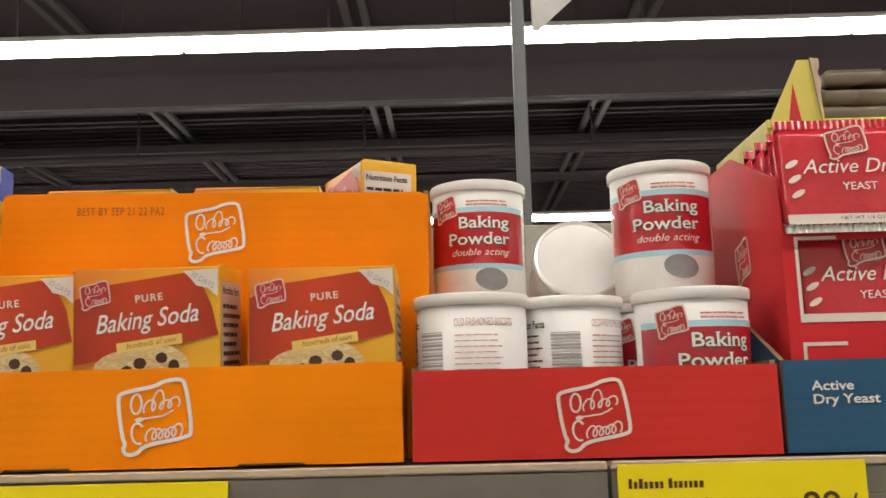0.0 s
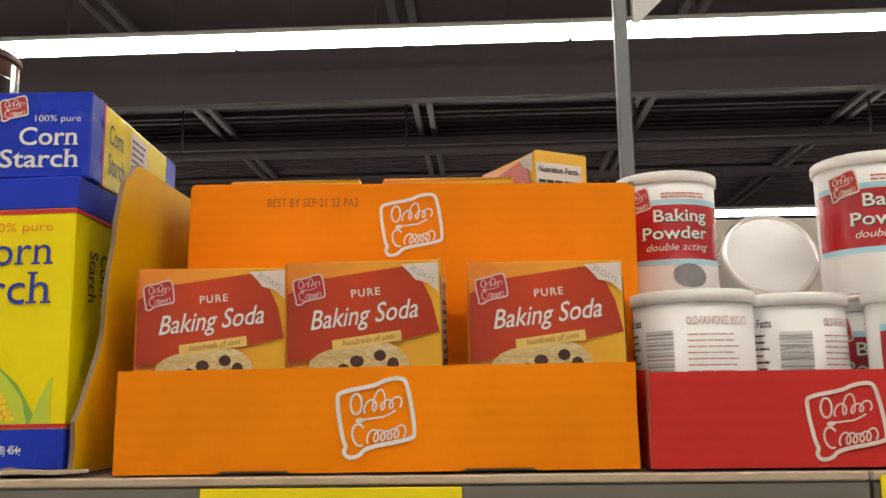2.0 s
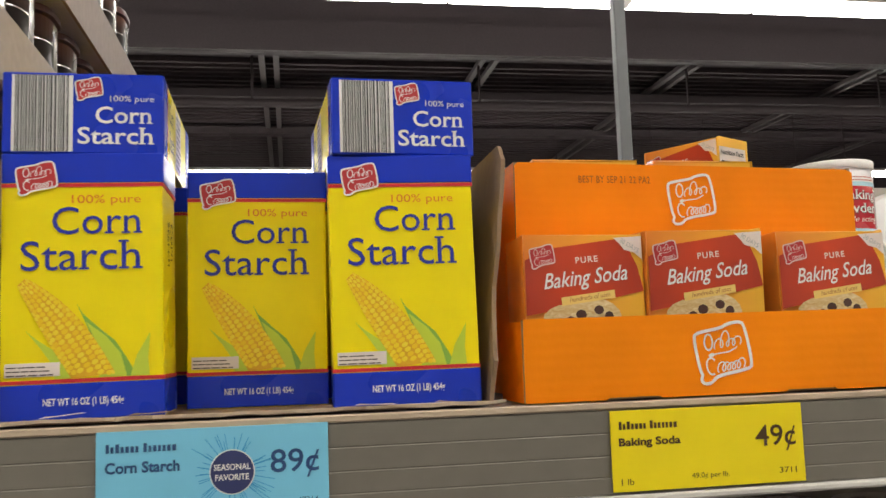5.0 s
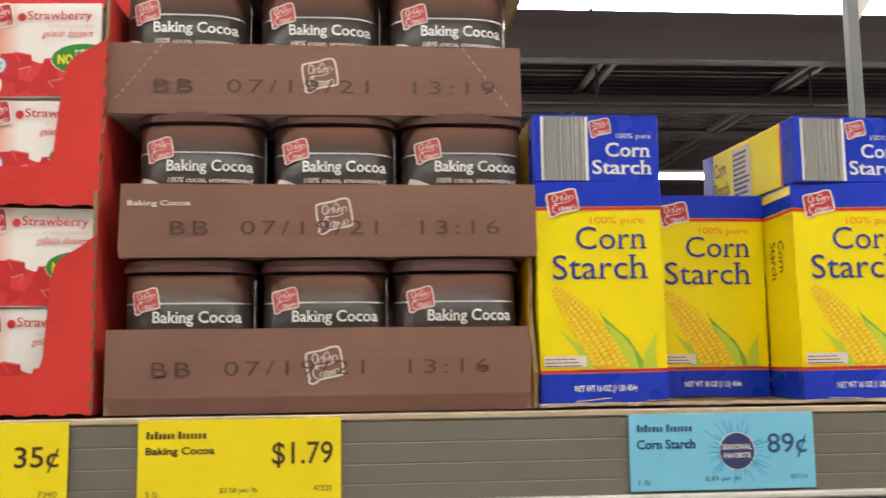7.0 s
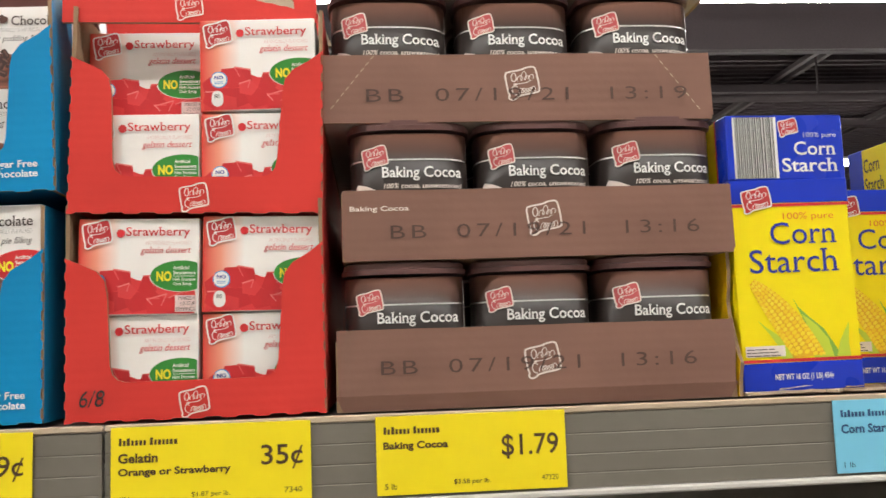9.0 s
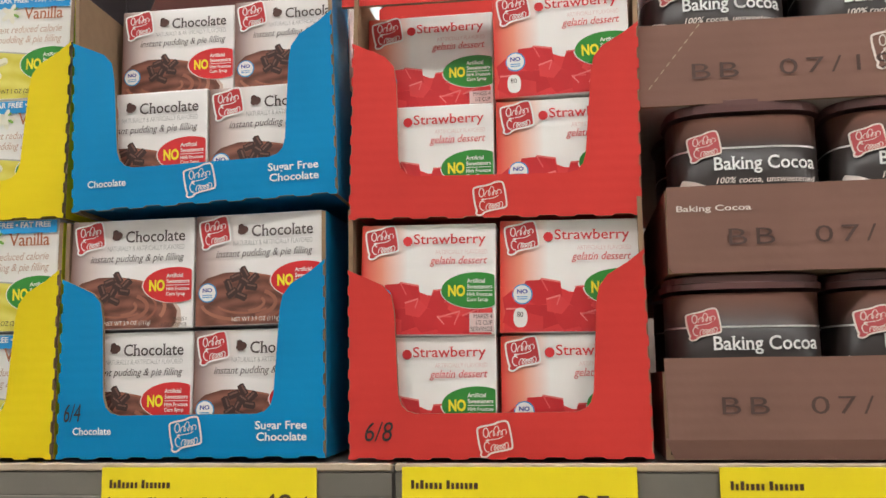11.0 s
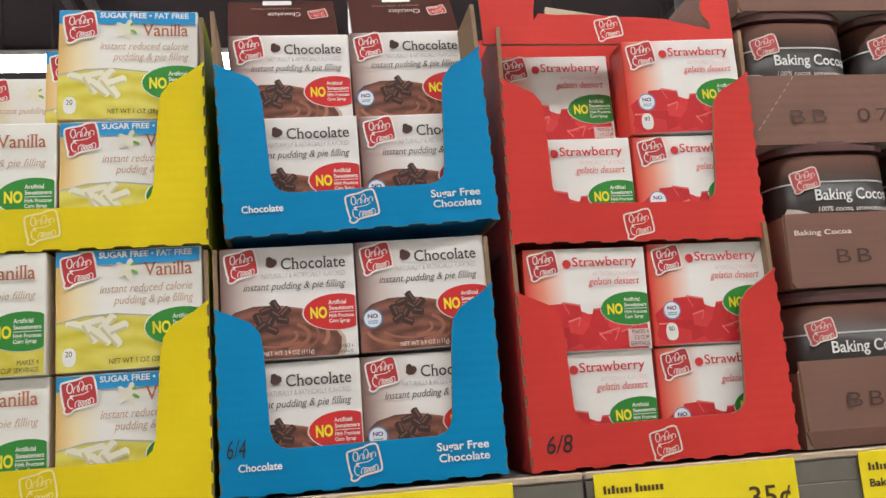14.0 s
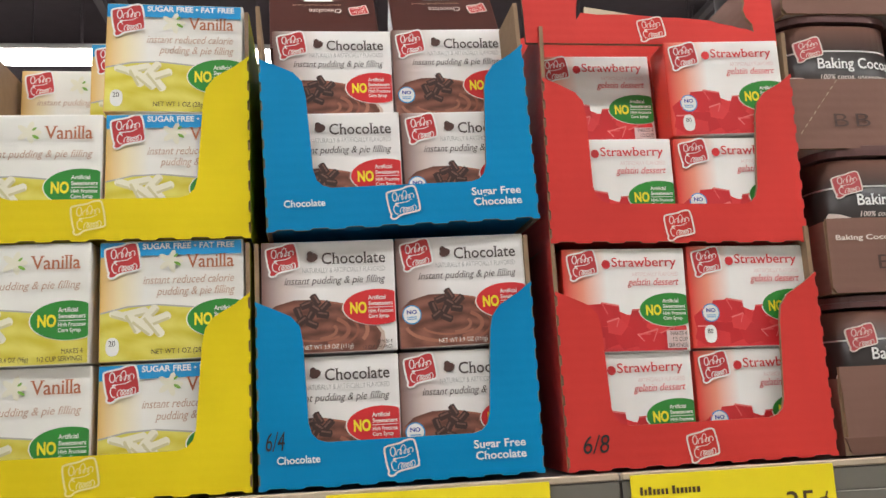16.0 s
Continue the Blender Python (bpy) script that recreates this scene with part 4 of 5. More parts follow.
    decal(cob, "kernel_print", ker, KERNEL, -0.0007, "printed yellow corn kernels")
    decal(ob, "facts_label", [rect(0.03 * w, 0.36 * w, 0.165 * h, 0.215 * h)], CREAM, -0.0008)
    decal(ob, "facts_print", lines(0.04 * w, 0.35 * w, 0.168 * h, 0.212 * h, 3, 2, 0.3), DARK_INK, -0.0009)
    for sx, rz in ((w + 0.0006, 90), (-0.0006, -90)):       # lettering up the narrow sides
        t = mesh_part("side_lettering", text_mesh("Corn\nStarch", 0.032, 0.026, DARK_INK, bold=0.01), ob)
        t.matrix_basis = pose(sx, 0.018 if rz > 0 else 0.046, 0.132, 0, 0, rz) @ pose(0, 0, 0, 0, 90, 0)
    return ob


def corn_starch_lying(m, push=0.0):
    """A corn starch carton lying on its back, its blue end towards the aisle."""
    w, d, h = 0.102, 0.176, 0.0545
    ob = thing("lying_corn_starch_box", m, "corn starch carton lying flat, its bar-coded blue end showing", "carton", "corn starch boxes")
    carton_body(ob, w, d, h, C_CORN, 9)
    part("end_band", block(-0.0004, w + 0.0004, -0.0004, 0.021, -0.0002, h + 0.0004, 0.001), C_BLUE, ob, "blue end of the carton")
    part("end_band", block(-0.0004, w + 0.0004, d - 0.024, d + 0.0004, -0.0002, h + 0.0004, 0.001), C_BLUE, ob, "blue end of the carton")
    part("red_line", block(-0.0003, w + 0.0003, 0.021, 0.023, -0.0001, h + 0.0003), RED_INK, ob)
    decal(ob, "bar_code_panel", [rect(0.055 * w, 0.43 * w, 0.02 * h, 0.975 * h)], WHITE, -0.0007)
    decal(ob, "bar_code", bars(0.075 * w, 0.41 * w, 0.02 * h, 0.975 * h, 30, 7), BLACK, -0.0009)
    logo(ob, 0.53 * w, 0.81 * h, 0.17 * w, 0.27 * h, LOGO_RED, WHITE, -0.0008)
    letters(ob, "100% pure", 0.66 * w, 0.63 * h, 0.28 * w, 0.10 * h, WHITE)
    letters(ob, "Corn", 0.57 * w, 0.375 * h, 0.36 * w, 0.215 * h, WHITE, bold=0.012, serif=0.055)
    letters(ob, "Starch", 0.46 * w, 0.115 * h, 0.48 * w, 0.215 * h, WHITE, bold=0.012, serif=0.055)
    for sx, rz, y0 in ((w + 0.0006, 90, 0.03), (-0.0006, -90, 0.15)):
        a = mesh_part("side_lettering", text_mesh("Corn\nStarch", 0.03, 0.034, DARK_INK, bold=0.01), ob)
        a.matrix_basis = pose(sx, y0, 0.01, 0, 0, rz)
        bm = bmesh.new()
        flat([rect(0.04, 0.075, 0.004, 0.05)], 0, bm)
        me = bpy.data.meshes.new("facts_panel")
        bm.to_mesh(me)
        bm.free()
        me.materials.append(CREAM)
        p = mesh_part("facts_panel", me, ob)
        p.matrix_basis = pose(sx, y0, 0.0, 0, 0, rz)
        p = decal(ob, "facts_print", lines(0.042, 0.073, 0.006, 0.048, 9, 12), DARK_INK, -0.0003)
        p.matrix_basis = pose(sx, y0, 0.0, 0, 0, rz)
    return ob


def soda_box(m, seed=0, lean=0.0):
    w, d, h = 0.0915, 0.05, 0.1160
    ob = thing("baking_soda_box", m, "orange baking soda carton with a dark red front panel", "carton", "baking soda boxes")
    bm = block(0, w, 0, d, 0, h, 0.0014, 2)
    r = random.Random(seed)
    for v in bm.verts:                                      # dented, bulging top
        if v.co.z > h * 0.8:
            v.co.z += r.uniform(-0.0012, 0.0016)
            v.co.y += r.uniform(0, 0.002)
    part("box", bm, C_SODA, ob)
    T = h - 0.0060
    red = [(0.0015, T - 0.052), (0.0015, T - 0.012), (0.022, T - 0.0035), (0.05, T - 0.000), (0.07, T + 0.0025), (0.081, T - 0.006), (0.0865, T - 0.018), (w - 0.001, T - 0.036), (0.05, T - 0.044)]
    decal(ob, "red_panel", [red], SODA_RED, -0.0004)
    decal(ob, "peel_corner", [[(0.069, h - 0.0025), (w - 0.001, h - 0.0015), (w - 0.001, h - 0.019), (0.0845, h - 0.0135), (0.077, h - 0.0115), (0.074, h - 0.0075)]], CREAM, -0.0006)
    letters(ob, "30 DAYS", 0.0735, h - 0.0055, 0.016, 0.0035, GREY_INK, -0.0008, turn=32)
    logo(ob, 0.0145, T - 0.0095, 0.0185, 0.016, LOGO_RED, PALE_ROSE, -0.0007)
    letters(ob, "PURE", 0.0395, T - 0.0150, 0.017, 0.0046, CREAM, -0.0007, turn=-4, bold=0.02, spacing=1.2)
    letters(ob, "Baking Soda", 0.0155, T - 0.0370, 0.064, 0.0150, WHITE, -0.0007, turn=-5.5, shear=0.35, bold=0.008)
    decal(ob, "ribbon", [[(0.028, T - 0.0455), (0.0275, T - 0.0395), (0.068, T - 0.0345), (0.0685, T - 0.0405)]], RIBBON, -0.0006)
    letters(ob, "hundreds of uses", 0.034, T - 0.043, 0.031, 0.0034, BROWN_INK, -0.0008, turn=-7, shear=0.25)
    decal(ob, "cookie", [oval(0.049, T - 0.058, 0.024, 0.0175, 8, 20), oval(0.033, T - 0.056, 0.02, 0.012, 0, 16)], COOKIE, -0.0005, "printed chocolate chip cookie")
    decal(ob, "chocolate_chips", [oval(0.042, T - 0.052, 0.0042, 0.0036, 0, 8), oval(0.0555, T - 0.049, 0.0038, 0.0034, 0, 8), oval(0.063, T - 0.054, 0.0036, 0.004, 0, 8), oval(0.034, T - 0.057, 0.004, 0.004, 0, 8)], CHOC_BITS, -0.0006)
    p = decal(ob, "facts_panel", [rect(0.002, 0.046, 0.05, T - 0.003)], CREAM, 0)
    p.matrix_basis = pose(w + 0.0005, 0, 0, 0, 0, 90)
    t = mesh_part("facts_heading", text_mesh("Nutrition Facts", 0.038, 0.005, BLACK, bold=0.02), ob)
    t.matrix_basis = pose(w + 0.0009, 0.004, T - 0.011, 0, 0, 90)
    p = decal(ob, "facts_print", lines(0.004, 0.044, 0.055, T - 0.014, 7, 5), BLACK, 0)
    p.matrix_basis = pose(w + 0.0009, 0, 0, 0, 0, 90)
    return ob


# ---------------------------------------------------------------- display trays
def cut_front(w, sl, sr, low, tl, tr, bl, br):
    """The front of a shelf-ready tray: two posts with sloping shoulders and a low sill with round corners."""
    p = [(0, 0)]
    p += nicked((0.0, 0.0), (w, 0.0), 0.022, 0.0013)[1:]
    p += nicked((w, 0.0), (w, sr), 0.014, 0.0013)[1:]
    p += [(w - tr * 0.35, sr - 0.008), (w - tr * 0.8, sr - 0.016), (w - tr, sr - 0.024), (w - tr - 0.002, sr - 0.034)]
    p += [(w - br, low + 0.013), (w - br - 0.002, low + 0.006), (w - br - 0.006, low + 0.0018), (w - br - 0.012, low)]
    p += [(bl + 0.012, low), (bl + 0.006, low + 0.0018), (bl + 0.002, low + 0.006), (bl, low + 0.013)]
    p += [(tl + 0.002, sl - 0.030), (tl, sl - 0.018), (tl * 0.8, sl - 0.011), (tl * 0.45, sl - 0.006)]
    p += nicked((0.0, sl), (0.0, 0.0), 0.014, 0.0013)[:-1]
    return p


FRONTS = {}


def tray(name, m, label, w, d, h, mat, front, side=None, back=None, group="", base=KRAFT, rise=0.0):
    ob = thing(name, m, label, "display tray", group)
    t = 0.003
    FRONTS[ob.name] = part("front_panel", plate(front, 0, t), [mat, KRAFT], ob)
    sides = side or [(t, 0), (d, 0), (d, h), (t, h)]
    part("side_panel", side_plate(0.0, t, sides, -1), [mat, KRAFT], ob)
    part("side_panel", side_plate(w - t, w, sides, 1), [mat, KRAFT], ob)
    part("back_panel", plate([(t, 0), (w - t, 0), (w - t, back or h), (t, back or h)], d - t, d), [KRAFT, mat], ob)
    part("base", block(t, w - t, t, d - t, t if rise else 0.0, t + rise), base, ob)
    return ob


def pudding_tray(m, mat, label, w=0.194, sl=0.126, sr=0.133, h=0.168, rise=0.0):
    return tray("pudding_display_tray", m, label, w, 0.82, h, mat, cut_front(w, sl, sr, 0.0295, 0.030, 0.03, 0.034, 0.036), group="pudding trays stacked on the shelf", base=mat, rise=rise)


# gelatin: two red trays
for m in (pose(-1.2135, 0.5335, SHELF_Z, 0, -0.3, -1.0), pose(-1.2140, 0.5355, 1.6185, 0, 1.2, 0.0)):
    ob = pudding_tray(m, B_GELATIN, "red corrugated display tray of strawberry gelatin boxes", 0.1975, rise=0.0015)
    logo(FRONTS[ob.name], 0.0975, 0.0130, 0.022, 0.021, None, CREAM)
lower_red = [o for o in bpy.data.objects if o.name.startswith("pudding_display_tray")][0]
letters(FRONTS[lower_red.name], "6/8", 0.0115, 0.012, 0.019, 0.0125, BLACK, name="handwriting", shear=0.2)

# torn-open top flap of the upper gelatin tray
flap = thing("torn_carton_flap", pose(-1.2215, 0.5415, 1.7745, -4, 0.5, 0), "torn red cardboard flap above the gelatin boxes", "cardboard")
pts = [(0.001, 0.0), (0.203, 0.0), (0.2035, 0.052)] + torn((0.2035, 0.052), (0.176, 0.05), 0.008, 0.002, 1)[1:] + torn((0.176, 0.05), (0.185, 0.012), 0.006, 0.002, 2)[1:] + torn((0.185, 0.012), (0.150, 0.021), 0.006, 0.0015, 3)[1:] + torn((0.150, 0.021), (0.046, 0.026), 0.012, 0.001, 4)[1:] + torn((0.046, 0.026), (0.042, 0.020), 0.006, 0.0015, 5)[1:] + torn((0.042, 0.020), (0.046, 0.043), 0.006, 0.0015, 6)[1:] + torn((0.046, 0.043), (0.0, 0.058), 0.008, 0.002, 7)[1:]
part("flap", plate(pts, 0, 0.003), [B_GELATIN, KRAFT], flap)
logo(flap, 0.101, 0.0125, 0.0215, 0.0195, None, CREAM)
back = thing("folded_carton_lid", pose(-1.14, 0.66, 1.80, -20, 0, 8), "bent kraft cardboard lid behind the gelatin trays", "cardboard")
part("lid", plate([(0, 0), (0.13, 0), (0.11, 0.07), (0.02, 0.08)], 0, 0.003), [KRAFT_LIGHT, KRAFT], back)
part("crease", block(0.02, 0.11, -0.001, 0.0, 0.03, 0.032), KRAFT, back)

inner = thing("carton_back_wall", pose(-1.2145, 0.642, 1.784), "raised inner wall of the torn gelatin carton", "cardboard")
part("board", plate([(0, 0), (0.192, 0), (0.192, 0.035), (0.12, 0.05), (0.03, 0.045), (0, 0.03)], 0, 0.003), [B_GELATIN, KRAFT], inner)
part("fold", block(0.0, 0.192, -0.001, 0.0, 0.0, 0.002), KRAFT, inner)

# chocolate: two blue trays
for i, m in enumerate((pose(-1.423, 0.5365, SHELF_Z, 0, -0.4, -0.6), pose(-1.4145, 0.5285, 1.630, 0, -2.0, 1.2))):
    ob = pudding_tray(m, B_BLUE, "blue corrugated display tray of chocolate pudding boxes", 0.1935, h=0.167, rise=(0.0055, 0.0062)[i])
    logo(FRONTS[ob.name], 0.0955, 0.0165, 0.0225, 0.0215, None, CREAM)
    letters(FRONTS[ob.name], "Chocolate", 0.0125, 0.0165, 0.0285, 0.0052, WHITE, bold=0.02)
    letters(FRONTS[ob.name], "Sugar Free\nChocolate", 0.145, 0.0115, 0.036, 0.0132, WHITE, bold=0.02, align="RIGHT")
    if i == 0:
        letters(FRONTS[ob.name], "6/4", 0.0055, 0.0255, 0.0125, 0.0125, BLACK, name="handwriting", shear=0.2)

# vanilla: two yellow trays
for m in (pose(-1.6315, 0.535, SHELF_Z, 0, 0.0, 0.6), pose(-1.6305, 0.5365, 1.6285, 0, 0.0, 0.3)):
    ob = pudding_tray(m, B_YELLOW, "yellow corrugated display tray of vanilla pudding boxes", 0.2045, rise=0.0028 if m.translation.z < 1.6 else 0.0063)
    logo(FRONTS[ob.name], 0.0965, 0.0165, 0.022, 0.0215, None, surface("pale_yellow_ink_%d" % len(bpy.data.materials), (0.82, 0.72, 0.3), 0.5, bump=0))


def fill(kind, spots):
    first = None
    for m in spots:
        first = copy_thing(first, m) if first else pudding_carton(kind, m)


Y0 = 0.5395
# gelatin: two rows of two in the lower tray, the same in the upper one with a box pushed back
fill("straw", [pose(-1.2078, Y0 + 0.002, 1.462), pose(-1.1125, Y0 + 0.003, 1.462, 0, 0, -0.6), pose(-1.2072, Y0, 1.5390, 0, 0.9, 0), pose(-1.1122, Y0 + 0.001, 1.5392, 0, 0.9, 0.5),
               pose(-1.2062, Y0 + 0.004, 1.6230), pose(-1.1122, Y0 + 0.002, 1.6225, 0, 0, -0.8), pose(-1.2070, Y0 + 0.026, 1.6990, -2, -0.4, 0.6), pose(-1.1120, Y0 + 0.001, 1.6992, 0, -0.8, -1.0),
               pose(-1.2065, Y0 + 0.058, 1.6998), pose(-1.1120, Y0 + 0.036, 1.6992), pose(-1.2075, Y0 + 0.036, 1.5390), pose(-1.1125, Y0 + 0.036, 1.5390),
               pose(-1.2070, Y0 + 0.036, 1.6230), pose(-1.1125, Y0 + 0.036, 1.6225)])
fill("choc", [pose(-1.4195, Y0 + 0.003, 1.4662, 0, -0.3, -0.4), pose(-1.3267, Y0 + 0.003, 1.4668, 0, -0.3, -0.4), pose(-1.4195, Y0, 1.5465, 0, -0.4, 0.3), pose(-1.3255, Y0 + 0.001, 1.5475, 0, -0.9, -0.5),
              pose(-1.4108, Y0 - 0.002, 1.6395, 0, -1.2, 1.2), pose(-1.3172, Y0, 1.6405, 0, -1.2, 0.6), pose(-1.4110, Y0 + 0.046, 1.7240, 0, -0.8, 1.2), pose(-1.3175, Y0 + 0.046, 1.7255, 0, -1.2, 0.4),
              pose(-1.4200, Y0 + 0.034, 1.5465, 0, -0.4, 0), pose(-1.3240, Y0 + 0.034, 1.5475, 0, -0.4, 0)])
fill("van", [pose(-1.6268, Y0 + 0.003, 1.4635), pose(-1.6275, Y0, 1.5460, 0, -0.2, -1.0), pose(-1.6225, Y0 + 0.002, 1.6380), pose(-1.6240, Y0 + 0.128, 1.7202, 0, 0, 1.0)])
fill("sf", [pose(-1.5275, Y0 + 0.003, 1.4635), pose(-1.5268, Y0 + 0.001, 1.5465, 0, -0.4, 0.8), pose(-1.5252, Y0 + 0.002, 1.6380), pose(-1.5275, Y0 + 0.0035, 1.7222, 0, 1.0, 0.4), pose(-1.5540, Y0 + 0.072, 1.7202, 0, 0, 0)])


def brown_carton(m):
    """A pudding carton lying upside down on the others, its brown face tilted to the aisle."""
    w, d, h = 0.0925, 0.031, 0.0785
    ob = thing("upturned_pudding_box", m, "dark brown chocolate pudding carton turned upside down on top", "carton", "upturned chocolate boxes")
    carton_body(ob, w, d, h, C_BROWN, 4)
    letters(ob, "Chocolate", 0.062, 0.058, 0.028, 0.0065, CREAM, turn=180)
    letters(ob, "Naturally & Artificially Flavored", 0.062, 0.066, 0.042, 0.0035, TAN_INK, turn=180)
    logo(ob, 0.077, 0.0555, 0.0165, 0.0145, LOGO_RED, CREAM, turn=171)
    decal(ob, "end_label", [rect(0.03, 0.055, 0.0705, 0.0775)], WHITE, -0.0005)
    return ob


b = brown_carton(pose(-1.4160, 0.626, 1.8055, -33, -1, 1))
copy_thing(b, pose(-1.3120, 0.626, 1.8075, -33, -1, -1))


def box_stack(name, label, x, y, z, w, d, h, mat):
    """A row of like cartons, one behind the other, of which only the tops show."""
    s = thing(name, pose(x, y, z), label, "carton", label.split(" pudding")[0] + "s behind")
    part("box", block(0, w, 0, d, 0, h, 0.0012), mat, s)
    for k in range(1, int(d / PD)):
        part("seam", block(0.0005, w - 0.0005, k * PD, k * PD + 0.0006, h + 0.0001, h + 0.0004), BLACK, s)


for x in (-1.4115, -1.3175):
    box_stack("chocolate_box_stack", "row of chocolate pudding cartons standing behind the front ones", x, Y0 + 0.080, 1.7245, 0.0905, 0.125, 0.0785, C_CHOC)
    box_stack("chocolate_box_stack", "row of chocolate pudding cartons standing behind the front ones", x, Y0 + 0.034, 1.6440, 0.0905, 0.17, 0.0785, C_CHOC)
for x in (-1.6215, -1.5250):
    box_stack("vanilla_box_stack", "row of vanilla pudding cartons standing behind the front ones", x, Y0 + 0.035, 1.6380, 0.094, 0.17, 0.082, C_VAN)


# ---------------------------------------------------------------- cocoa
def wrap(ob, f):
    """Bends a printed part round its can."""
    me = ob.data.copy()
    ob.data = me
    bm = bmesh.new()
    bm.from_mesh(me)
    for _ in range(4):
        long = [e for e in bm.edges if e.calc_length() > 0.0025]
        if not long:
            break
        bmesh.ops.subdivide_edges(bm, edges=long, cuts=1)
    bmesh.ops.triangulate(bm, faces=bm.faces[:])
    bm.to_mesh(me)
    bm.free()
    M = ob.matrix_basis.copy()
    ob.matrix_basis = Matrix.Identity(4)
    for v in me.vertices:
        p = M @ v.co
        x, y = f(p.x, p.y)
        v.co = (x, y, p.z)
    return ob


CA, CB, CE = 0.0488, 0.036, 3.2


def cocoa_curve(n=48, grow=0.0):
    out = []
    for i in range(n):
        a = 2 * math.pi * i / n
        c, s = math.cos(a), math.sin(a)
        r = (abs(c) ** CE + abs(s) ** CE) ** (-1 / CE)
        out.append((CA + (CA + grow) * r * c, CB + (CB + grow) * r * s))
    return out


def loft(curves):
    """Rings of equal count, (points, height), joined into one closed skin."""
    bm = bmesh.new()
    rings = [[bm.verts.new((x, y, z)) for x, y in pts] for pts, z in curves]
    n = len(rings[0])
    for a, b in zip(rings, rings[1:]):
        for i in range(n):
            bm.faces.new((a[i], a[(i + 1) % n], b[(i + 1) % n], b[i]))
    bm.faces.new(rings[0][::-1])
    bm.faces.new(rings[-1])
    return bm


def cocoa_can(m):
    H = 0.1132
    ob = thing("cocoa_can", m, "dark brown oblong baking cocoa can with a maroon plastic lid", "can", "baking cocoa cans")
    part("body", loft([(cocoa_curve(), 0.0), (cocoa_curve(), H - 0.012)]), COCOA, ob, smooth=False)
    for p in ob.children[0].data.polygons:
        p.use_smooth = abs(p.normal.z) < 0.5
    lid = part("lid", loft([(cocoa_curve(grow=0.0022), H - 0.0095), (cocoa_curve(grow=0.0026), H - 0.0055), (cocoa_curve(grow=0.0008), H - 0.005), (cocoa_curve(grow=0.0008), H - 0.0012), (cocoa_curve(grow=-0.0006), H)]), COCOA_LID, ob, "maroon plastic lid")
    line = part("silver_line", loft([(cocoa_curve(grow=0.0003), 0.0790), (cocoa_curve(grow=0.0003), 0.0802)]), FOIL, ob)
    part("seam_strip", block(2 * CA - 0.0008, 2 * CA + 0.0006, CB - 0.005, CB + 0.005, 0.003, H - 0.014), FOIL, ob, "silver side seam")

    def bend(x, y):
        k = min(abs((x - CA) / CA), 0.999)
        return x, CB - CB * (1 - k ** CE) ** (1 / CE) + y

    w = 2 * CA
    wrap(letters(ob, "Baking Cocoa", 0.26 * w, 0.0620, 0.67 * w, 0.0118, WHITE, -0.0009, bold=0.014, serif=0.045), bend)
    wrap(letters(ob, "100% cocoa, unsweetened", 0.27 * w, 0.0552, 0.66 * w, 0.0048, CREAM, -0.0007, shear=0.25, bold=0.01), bend)
    wrap(logo(ob, 0.205 * w, 0.0815, 0.0205, 0.0185, RED_LOGO, CREAM, -0.0008), bend)
    sw = decal(ob, "white_swoosh", [[(0.03 * w, 0.053), (0.06 * w, 0.0605), (0.13 * w, 0.0585), (0.24 * w, 0.0535), (0.3 * w, 0.045), (0.03 * w, 0.045)]], CREAM, -0.0006)
    wrap(sw, bend)
    return ob


